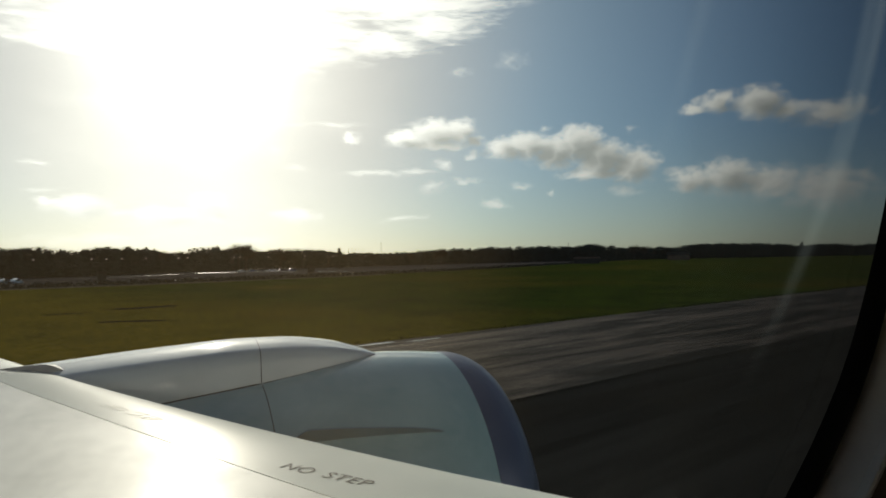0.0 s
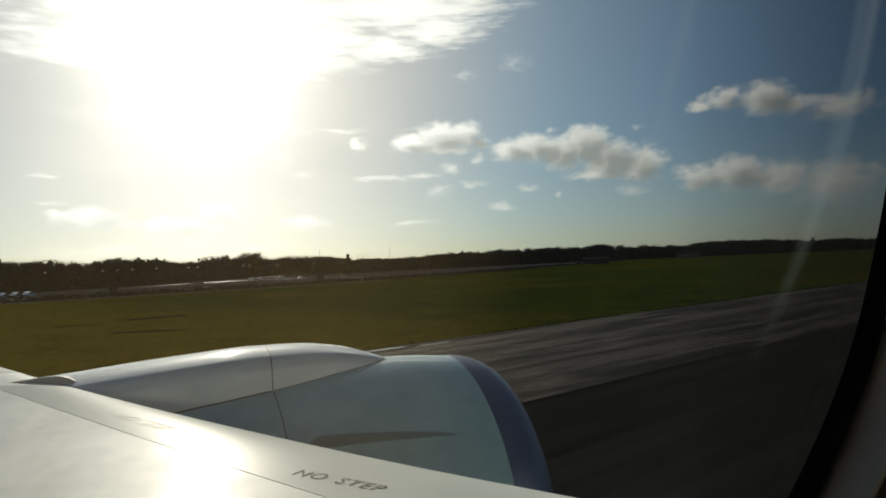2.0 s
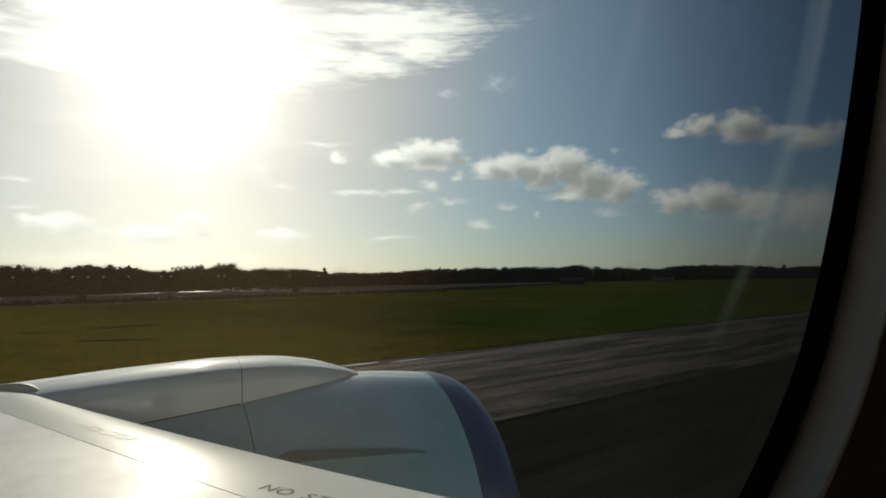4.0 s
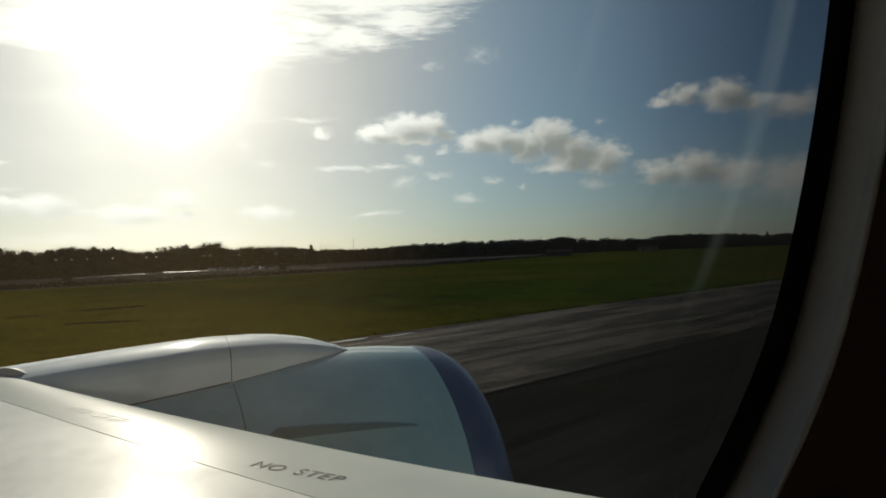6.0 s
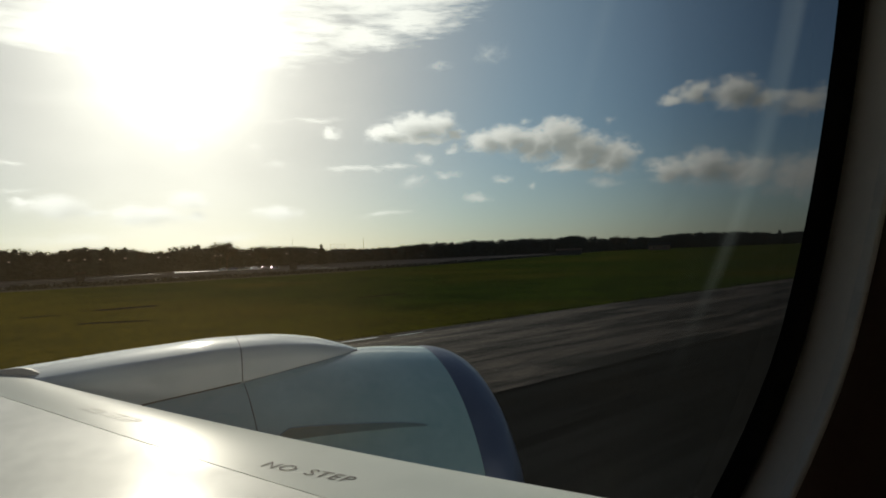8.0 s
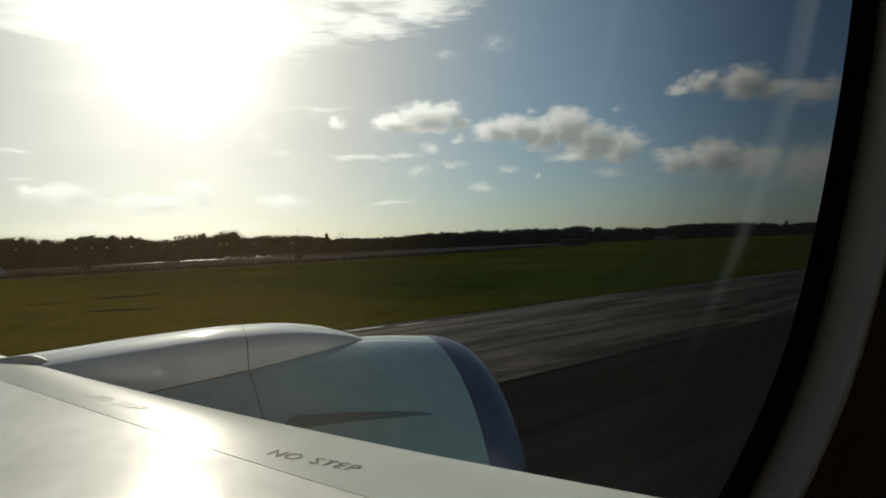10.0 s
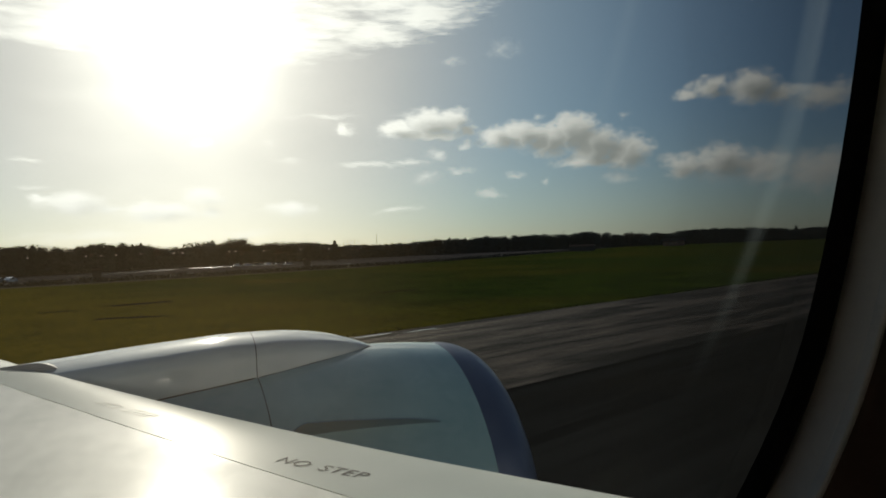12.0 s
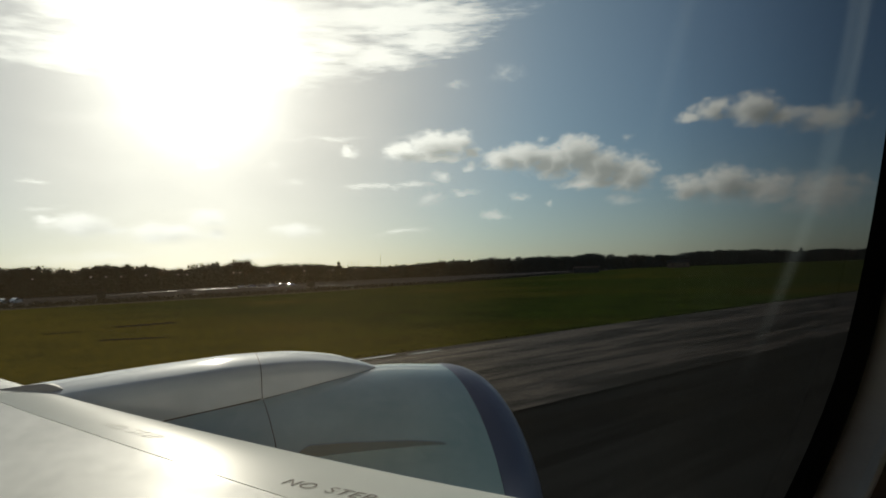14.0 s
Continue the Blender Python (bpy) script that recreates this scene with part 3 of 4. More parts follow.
def stencil(start, end, paint, body="NO STEP"):
    """Lettering lying on the wing from one point to another."""
    curve = bpy.data.curves.new("lettering", "FONT")
    curve.body, curve.size, curve.extrude, curve.shear, curve.space_character, curve.space_word, curve.offset = body, 0.125, 0.0004, 0.10, 1.12, 1.7, -0.0008
    ob = bpy.data.objects.new("lettering", curve)
    scene.collection.objects.link(ob)
    me = bpy.data.meshes.new_from_object(ob.evaluated_get(bpy.context.evaluated_depsgraph_get()))
    bpy.data.objects.remove(ob)
    a, b = (Vector((x, y, top_z(x, y))) for x, y in (start, end))
    ux = (b - a).normalized()
    mid = (a + b) / 2
    slope = (top_z(mid.x + 0.05, mid.y) - top_z(mid.x - 0.05, mid.y)) / 0.1
    uy = Vector((-slope, 0, 1)).cross(ux).normalized()
    nz = ux.cross(uy)
    grow = (b - a).length / max(v.co.x for v in me.vertices)
    m = Matrix.Translation(a + nz * 0.0018 - uy * 0.03) @ Matrix((ux, uy, nz)).transposed().to_4x4() @ Matrix.Diagonal((grow, grow * 0.9, 1, 1))
    me.transform(m)
    me.materials.clear()
    me.materials.append(paint)
    bm = bmesh.new()
    bm.from_mesh(me)
    bm.verts.index_update()
    left = set(bm.verts)
    while left:
        todo, island = [left.pop()], []
        while todo:
            v = todo.pop()
            island.append(v)
            for e in v.link_edges:
                o = e.other_vert(v)
                if o in left:
                    left.remove(o)
                    todo.append(o)
        keep = {v: i for i, v in enumerate(sorted(island, key=lambda v: v.index))}
        piece = bpy.data.meshes.new("letter")
        piece.from_pydata([tuple(v.co) for v in keep], [], [[keep[v] for v in f.verts] for f in bm.faces if f.verts[0] in keep])
        piece.materials.append(paint)
        t = new("letter", piece)
        t.parent = slat
        t["label"] = "dark stencilled letter of a NO STEP warning"
    bm.free()


stencil((0.417, 3.530), (0.770, 3.066), MARK)
stencil((-0.612, 5.332), (-0.236, 4.760), WASHED)

# raised fairing where the pylon meets the leading edge, its inboard face upright
FAIR_TOP = [(0.75, 0.084), (0.52, 0.098), (0.30, 0.116), (0.18, 0.121), (0.10, 0.117), (0.03, 0.092), (-0.036, 0.053), (-0.085, 0.012), (-0.117, -0.03)]
rows = []
fair_line = smooth_profile(FAIR_TOP, 4)
for y, sunk in ((6.885, 0.012), (6.89, 0.003), (6.905, 0.0), (7.05, 0.0), (7.2, 0.0), (7.4, 0.004), (7.46, 0.02), (7.48, 0.06)):
    lift = le_z(6.9) - 0.16 * (y - 6.905) - sunk
    rows.append([(le_x(6.9) - p[0], y, lift + p[1]) for p in fair_line] + [(le_x(6.9) - p[0] * 0.9, y, lift - 0.22) for p in fair_line[::-1]])
bm = grid_mesh(rows, close_v=True)
bm.verts.ensure_lookup_table()
n = len(rows[0])
bm.faces.new([bm.verts[k] for k in range(n)])
bm.faces.new([bm.verts[(len(rows) - 1) * n + k] for k in range(n)][::-1])
bmesh.ops.recalc_face_normals(bm, faces=bm.faces)
part("slat_end_fairing", bm, FAIRING, wing, "fairing raised at the end of the slat, its side's shade put into grey paint")

# ---- engine ----
AX_Y, AX_Z = 7.1, EYE - 2.816
engine = thing("jet_engine", "white underwing jet engine nacelle with blue-grey inlet lip", "jet engine", (0.8, AX_Y, AX_Z))


def canted(x, k, segments=128):
    """The cowl joint leans forward down the inboard flank."""
    a = 2 * math.pi * k / segments
    return x + 0.11 * math.exp(-((x - 0.62) / 0.45) ** 2) * max(math.sin(a) - 0.2, 0.0)


def revolve(profile, segments=128):
    rows = []
    for p in profile:
        rows.append([(canted(p[0], k), AX_Y - p[1] * math.sin(2 * math.pi * k / segments), AX_Z + p[1] * math.cos(2 * math.pi * k / segments)) for k in range(segments)])
    bm = grid_mesh(rows, close_v=True)
    bmesh.ops.recalc_face_normals(bm, faces=bm.faces)
    return bm


OUTER = [(-2.6, 1.16), (-1.8, 1.33), (-1.0, 1.47), (-0.2, 1.585), (0.62, 1.668), (1.2, 1.735), (1.85, 1.772), (2.25, 1.762), (2.65, 1.727)]


def nacelle_r(x):
    return float(np.interp(x, [k[0] for k in OUTER], [k[1] for k in OUTER]))


aft = smooth_profile(OUTER[:5], 8)
fore = smooth_profile(OUTER[4:], 8)
aft_in = [Vector((-2.6, 1.12)), Vector((-1.0, 1.2)), Vector((0.60, 1.3))]
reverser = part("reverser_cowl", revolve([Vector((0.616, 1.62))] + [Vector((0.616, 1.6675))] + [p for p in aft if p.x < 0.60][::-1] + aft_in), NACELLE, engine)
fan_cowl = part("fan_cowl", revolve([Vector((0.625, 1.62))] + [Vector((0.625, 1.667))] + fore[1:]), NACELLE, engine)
part("inlet_joint", revolve([Vector((2.098, nacelle_r(2.098) + 0.0005)), Vector((2.100, nacelle_r(2.1) + 0.003)), Vector((2.106, nacelle_r(2.106) + 0.003)), Vector((2.108, nacelle_r(2.108) + 0.0005))]), STRAKE, fan_cowl, "faint grey joint round the inlet cowl")
part("cowl_joint", revolve([Vector((0.60, 1.652)), Vector((0.64, 1.656))]), SEAM, reverser, "dark joint between the cowls")
lip_profile = [Vector((2.654, 1.71)), Vector((2.654, 1.726))]
for k in range(1, 19):
    a = radians(10 * k)
    lip_profile.append(Vector((2.65 + 0.53 * math.sin(a) if k <= 9 else 2.65 + 0.53 - 0.35 * (1 - math.sin(a)), 1.727 - 0.20 * (1 - math.cos(a)) * (1.75 if k <= 9 else 1.0) - (0.15 if k > 9 else 0.0))))
part("inlet_lip", revolve(lip_profile), LIP, engine, "blue-grey painted inlet lip")
part("inlet_duct", revolve([Vector((2.86, 1.21)), Vector((2.2, 1.28)), Vector((1.5, 1.38)), Vector((1.3, 0.02))]), DARKMETAL, engine, "dark inlet duct")
part("exhaust_core", revolve([Vector((-2.5, 0.9)), Vector((-3.4, 0.62)), Vector((-4.0, 0.3)), Vector((-4.3, 0.02))]), DARKMETAL, engine, "dark exhaust cone")

# pylon over the nacelle
PY_TOP = [(-2.4, EYE - 1.045), (-1.28, EYE - 0.955), (-0.6, EYE - 0.895), (-0.1, EYE - 0.860), (0.32, EYE - 0.832), (0.6, EYE - 0.828), (1.0, EYE - 0.836), (1.36, EYE - 0.880),
          (1.62, EYE - 0.942), (1.86, EYE - 1.03), (1.98, EYE - 1.10)]
PY_HALF = [(-2.4, 0.42), (-1.0, 0.46), (0.0, 0.45), (0.6, 0.42), (1.0, 0.385), (1.3, 0.33), (1.6, 0.23), (1.86, 0.10), (1.98, 0.03)]


PY_TOP_LINE, PY_HALF_LINE = smooth_profile(PY_TOP, 16), smooth_profile(PY_HALF, 16)


def pylon_section(x):
    zt = float(np.interp(x, [p[0] for p in PY_TOP_LINE], [p[1] for p in PY_TOP_LINE]))
    w = float(np.interp(x, [p[0] for p in PY_HALF_LINE], [p[1] for p in PY_HALF_LINE]))
    zb = AX_Z + nacelle_r(x) - 0.45
    k = max(zt - AX_Z - nacelle_r(x), 0.0) / 0.30
    k = 0.12 + 0.88 * (1 - math.exp(-1.6 * k))
    pts = []
    for i in range(41):
        n = 1 - i / 20
        edge = max(abs(n) - 0.72, 0.0) / 0.28
        drop = 0.085 * max(0.0, (n + 0.25) / 1.25) ** 1.6 + 0.13 * (1 - math.sqrt(max(1 - edge * edge, 0.0)))
        pts.append((x, AX_Y - w * n, zt - drop * k))
    return [(x, AX_Y - w * 1.05, zb - 0.05)] + pts + [(x, AX_Y + w * 1.05, zb - 0.05)]


def pylon_piece(name, x0, x1, count, label):
    rows = [pylon_section(x0 + (x1 - x0) * i / count) for i in range(count + 1)]
    bm = grid_mesh(rows, close_v=True)
    bm.verts.ensure_lookup_table()
    n = len(rows[0])
    bm.faces.new([bm.verts[k] for k in range(n)])
    bm.faces.new([bm.verts[count * n + k] for k in range(n)][::-1])
    bmesh.ops.recalc_face_normals(bm, faces=bm.faces)
    return part(name, bm, PYLON, engine, label)


pylon = pylon_piece("pylon", -2.4, 0.616, 24, "white pylon fairing joining the wing")
nose = pylon_piece("pylon_nose", 0.625, 1.975, 24, "white tapered pylon nose")
rows = []
for x in (0.604, 0.636):
    c = Vector((x, AX_Y, EYE - 1.3))
    rows.append([tuple(c + (Vector(p) - c) * 0.992) for p in pylon_section(x)])
part("pylon_joint", grid_mesh(rows, close_v=True), SEAM, pylon, "dark joint across the pylon")

# dark seal where the pylon meets the cowls
for name, x0, x1, owner in (("pylon_seal", -2.3, 0.60, pylon), ("pylon_nose_seal", 0.64, 1.86, nose)):
    points = []
    for i in range(25):
        x = x0 + (x1 - x0) * i / 24
        w = 1.02 * float(np.interp(x, [p[0] for p in PY_HALF_LINE], [p[1] for p in PY_HALF_LINE]))
        points.append((x, AX_Y - w, AX_Z + math.sqrt(nacelle_r(x) ** 2 - w * w)))
    part(name, tube(bmesh.new(), points, [0.010 if name == "pylon_seal" else 0.005] * 25, 6), SEAM, owner, "dark seal along the foot of the pylon")

# strake on the flank
rows = []
for i in range(25):
    f = i / 24
    x = 0.80 + 1.40 * f
    th = radians(44.6 + 3.2 * f)
    h = 0.20 * (1 - f) ** 0.55 * min(1.0, f * 14 + 0.05)
    r = nacelle_r(x) - 0.02
    w = 0.012
    sec = []
    for rr, tt in ((r, -w), (r + h + 0.02, -w * 0.4), (r + h + 0.02, w * 0.4), (r, w)):
        a = th + tt / r
        sec.append((x, AX_Y - rr * math.sin(a), AX_Z + rr * math.cos(a)))
    rows.append(sec)
bm = grid_mesh(rows, close_v=True)
bmesh.ops.recalc_face_normals(bm, faces=bm.faces)
part("strake", bm, STRAKE, fan_cowl, "thin grey vortex fin")

# ---- cabin wall and window ----
WX, WZ, WA, WB = 0.062, EYE + 0.062, 0.163, 0.250


FUS_Y, FUS_Z, FUS_R = -2.65, EYE - 0.45, 2.897       # axis and radius of the fuselage


def skin_y(z):
    return FUS_Y + math.sqrt(max(FUS_R ** 2 - (z - FUS_Z) ** 2, 0.0))


def wall_y(z):
    return skin_y(z) - 0.042


def ring(grow, inward, count=96):
    out = []
    for k in range(count):
        a = 2 * math.pi * k / count
        c, s = math.cos(a), math.sin(a)
        k = 0.96 if s > 0 else 0.96 - 0.03 * min(-s / 0.3, 1.0) + 0.10 * min(max(-s - 0.40, 0.0) / 0.25, 1.0)      # rounder at the foot
        x = WX + (WA + grow) * math.copysign(abs(c) ** k, c)
        z = WZ + (WB + grow) * math.copysign(abs(s) ** k, s)
        out.append((x, wall_y(z) - inward, z))
    return out


def window_ring(name, steps, material, parent, label=""):
    bm = grid_mesh([ring(*s) for s in steps], close_u=True, close_v=True)
    bmesh.ops.recalc_face_normals(bm, faces=bm.faces)
    return part(name, bm, material, parent, label)


window = thing("window_1", "oval aircraft cabin window with black seal and grey surround", "window", (WX, 0.17, EYE - 0.2), kind="structure")
window_ring("window_seal", [(0.0, -0.001), (0.003, 0.0012), (0.010, 0.0015), (0.0125, 0.0), (0.0125, -0.003), (0.007, -0.003)], RUBBER, window, "black rubber seal")
surround = window_ring("window_surround", [(0.0122, -0.003), (0.0130, 0.003), (0.0135, 0.009), (0.0138, 0.0128), (0.0144, 0.0135), (0.0172, 0.0135), (0.026, 0.0110), (0.026, -0.003)], REVEAL, window, "grey moulded surround")
window_ring("window_trim", [(0.0139, 0.0122), (0.0139, 0.0148), (0.0143, 0.0163), (0.0152, 0.0168), (0.0174, 0.0162), (0.0184, 0.0145), (0.0184, 0.0122)], TRIM, surround, "pale inner edge of the surround")
bm = bmesh.new()
rim_out, rim_in = ring(0.0122, -0.0058), ring(0.0122, -0.0034)
vo, vi = [bm.verts.new(p) for p in rim_out], [bm.verts.new(p) for p in rim_in]
bm.faces.new(vo), bm.faces.new(vi[::-1])
for k in range(96):
    bm.faces.new((vo[k], vo[(k + 1) % 96], vi[(k + 1) % 96], vi[k]))
bmesh.ops.recalc_face_normals(bm, faces=bm.faces)
pane = part("pane", bm, PANE, window, "wiped pane with lens flare veil, darker towards its forward edge", smooth=False)
pane.visible_shadow = False


def wall_outline(level):
    """Points on a big rectangle of the wall in step with the window's ring."""
    out = []
    for x, y, z in ring(0.0, 0.0):
        d = Vector((x - WX, z - WZ))
        s = min((1.2 / abs(d.x)) if abs(d.x) > 1e-6 else 1e9, ((0.84 if d.y > 0 else 1.01) / abs(d.y)) if abs(d.y) > 1e-6 else 1e9)
        px, pz = WX + d.x * s, WZ + d.y * s
        out.append((px, wall_y(pz) + level, pz))
    return out


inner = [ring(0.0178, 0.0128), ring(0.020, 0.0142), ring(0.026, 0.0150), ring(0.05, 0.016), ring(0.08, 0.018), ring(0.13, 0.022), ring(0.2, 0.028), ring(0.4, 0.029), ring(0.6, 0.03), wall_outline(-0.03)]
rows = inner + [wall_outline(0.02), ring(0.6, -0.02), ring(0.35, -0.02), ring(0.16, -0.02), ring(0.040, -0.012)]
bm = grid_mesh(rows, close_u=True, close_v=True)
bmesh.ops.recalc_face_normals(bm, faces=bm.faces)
tagged(part("wall_side", bm, PANEL), "moulded cabin side wall, its shade put into dark brown", "wall", kind="structure")
# painted outer skin of the fuselage: a tube, open round the window
def on_tube(x, turn):
    """A point of the tube; turn is the angle round its axis from the level of the axis."""
    return (x, FUS_Y + FUS_R * math.cos(turn), FUS_Z + FUS_R * math.sin(turn))


def tube_outline(f):
    """Rectangles on the unrolled tube that grow from the window to the whole length."""
    mid = math.asin((WZ - FUS_Z) / FUS_R)
    half_x, half_t = 0.45 + 10.5 * f ** 1.6, 0.16 + (math.pi - 0.16) * f
    out = []
    for k in range(96):
        a = 2 * math.pi * k / 96
        c, sn = math.cos(a), math.sin(a)
        m = 1 / max(abs(c), abs(sn))
        out.append(on_tube(WX + half_x * c * m, mid + half_t * sn * m))
    return out


rows = [[(x, skin_y(z) - 0.012, z) for x, y, z in ring(0.15, 0)], [(x, skin_y(z), z) for x, y, z in ring(0.155, 0)]]
rows += [tube_outline(f / 24) for f in range(25)]
bm = grid_mesh(rows, close_v=True)
for x in (WX - 10.95, WX + 10.95):
    bm.faces.new([bm.verts.new(on_tube(x, 2 * math.pi * k / 48)) for k in range(48)])
bmesh.ops.recalc_face_normals(bm, faces=bm.faces)
tagged(part("fuselage_skin", bm, WHITE), "white painted aircraft fuselage round the cabin window", "fuselage", kind="structure")
# unseen lining that closes the cabin; small and pale so its bounce brightens the surround
bm = bmesh.new()
box(bm, -1.10, -1.3, EYE - 0.98, 1.22, 0.15, EYE - 0.93)
tagged(part("floor", bm, CABIN, smooth=False), "pale lining below the cabin window", "floor", kind="structure")
bm = bmesh.new()
box(bm, -1.10, -1.3, EYE + 0.84, 1.22, -0.12, EYE + 0.88)
tagged(part("ceiling", bm, CABIN, smooth=False), "unseen pale lining above the cabin window", "ceiling", kind="structure")
bm = bmesh.new()
box(bm, -1.10, -1.35, EYE - 0.98, 1.22, -1.3, EYE + 0.88)
tagged(part("wall_far", bm, CABIN, smooth=False), "unseen pale partition added round the eye", "wall", kind="structure")
for nm, x0 in (("wall_fore", 1.20), ("wall_aft", -1.10)):
    zs = [EYE - 0.98 + 1.86 * k / 12 for k in range(13)]
    side = [(wall_y(z) + 0.01, z) for z in zs] + [(-1.3, EYE + 0.88), (-1.3, EYE - 0.98)]
    rows = [[(x, y, z) for y, z in side] for x in (x0, x0 + 0.03)]
    bm = grid_mesh(rows, close_v=True)
    bm.verts.ensure_lookup_table()
    n = len(side)
    bm.faces.new([bm.verts[k] for k in range(n)])
    bm.faces.new([bm.verts[n + k] for k in range(n)][::-1])
    bmesh.ops.recalc_face_normals(bm, faces=bm.faces)
    tagged(part(nm, bm, CABIN, smooth=False), "unseen pale partition added round the eye", "wall", kind="structure")

# ---- grass detail ----
def tufts(count, u_span, n_span, low, high, seed):
    """Many small blades of grass in one mesh."""
    rnd = random.Random(seed)
    verts, faces = [], []
    for _ in range(count):
        f = rnd.random() ** 1.6
        p = on_field(rnd.uniform(*u_span), n_span[0] + (n_span[1] - n_span[0]) * f)
        if noise.noise(Vector((p.x * 0.12, p.y * 0.12, 7))) < -0.25:
            continue
        h, a = rnd.uniform(low, high), rnd.uniform(0, math.pi)
        d = Vector((math.cos(a), math.sin(a), 0)) * h * 0.55
        lean = Vector((rnd.uniform(-1, 1), rnd.uniform(-1, 1), 0)) * h * 0.35
        i = len(verts)
        verts += [tuple(p - d), tuple(p + d), tuple(p + d * 0.6 + lean + Vector((0, 0, h * rnd.uniform(0.6, 1)))), tuple(p - d * 0.7 + lean + Vector((0, 0, h)))]
        faces.append((i, i + 1, i + 2, i + 3))
    me = bpy.data.meshes.new("grass_tufts")
    me.from_pydata(verts, [], faces)
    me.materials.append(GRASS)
    return new("grass_tufts", me)


tagged(tufts(5000, (-20, 190), (36.1, 37.3), 0.03, 0.09, 11), "short rough grass tufts along the tarmac edge", "grass", kind="stuff")


def mud(x, y, half_x, half_y, turn, seed):
    pts = []
    for k in range(40):
        a = 2 * math.pi * k / 40
        r = 1 + 0.45 * noise.noise(Vector((math.cos(a) * 2.2, math.sin(a) * 2.2, seed)))
        c, s = math.cos(radians(turn)), math.sin(radians(turn))
        px, py = half_x * r * math.cos(a), half_y * r * math.sin(a)
        pts.append((x + px * c - py * s, y + px * s + py * c))
    tagged(part("mud_patch", plate(pts, -0.02, 0.015), MUD, smooth=False), "dark muddy patch worn into the grass", "mud", "muddy patches")


MUD = surface("dark mud", (0.007, 0.006, 0.004), (0.016, 0.013, 0.008), 0.9, scale=0.6, fine_scale=5, bump=0.5, bump_dist=0.05, spec=0.0)
mud(-5.2, 89.8, 4.2, 1.7, 24, 1)
mud(-5.0, 69.2, 3.4, 1.0, -16, 2)
mud(-13, 84, 2.5, 0.7, 15, 3)
mud(26, 84, 4.0, 0.8, 20, 4)


# ---- trees ----
def clumps(count, place, size, seed):
    """Small irregular leaf clumps, each a bent pair of quads."""
    rnd = random.Random(seed)
    bm = bmesh.new()
    for _ in range(count):
        p, scale = place(rnd)
        a = Vector((rnd.gauss(0, 1), rnd.gauss(0, 1), rnd.gauss(0, 0.6))).normalized()
        b = a.orthogonal().normalized()
        b.rotate(Matrix.Rotation(rnd.uniform(0, 6.28), 3, a))
        c = a.cross(b)
        s = size * scale * rnd.uniform(0.6, 1.3)
        pts = [p + b * s * rnd.uniform(0.6, 1.1), p + c * s * rnd.uniform(0.4, 1.0) + a * s * 0.25, p - b * s * rnd.uniform(0.6, 1.1), p - c * s * rnd.uniform(0.4, 1.0) + a * s * 0.2]
        v = [bm.verts.new(q) for q in pts]
        bm.faces.new(v[:3]), bm.faces.new((v[0], v[2], v[3]))
    return bm


TREE_KINDS = {"conifer": ("dark conifer tree standing in a shelter belt", "tree"), "evergreen": ("dark round-headed evergreen tree in a shelter belt", "tree"),
              "bare": ("leafless winter tree with fine branching crown", "tree")}


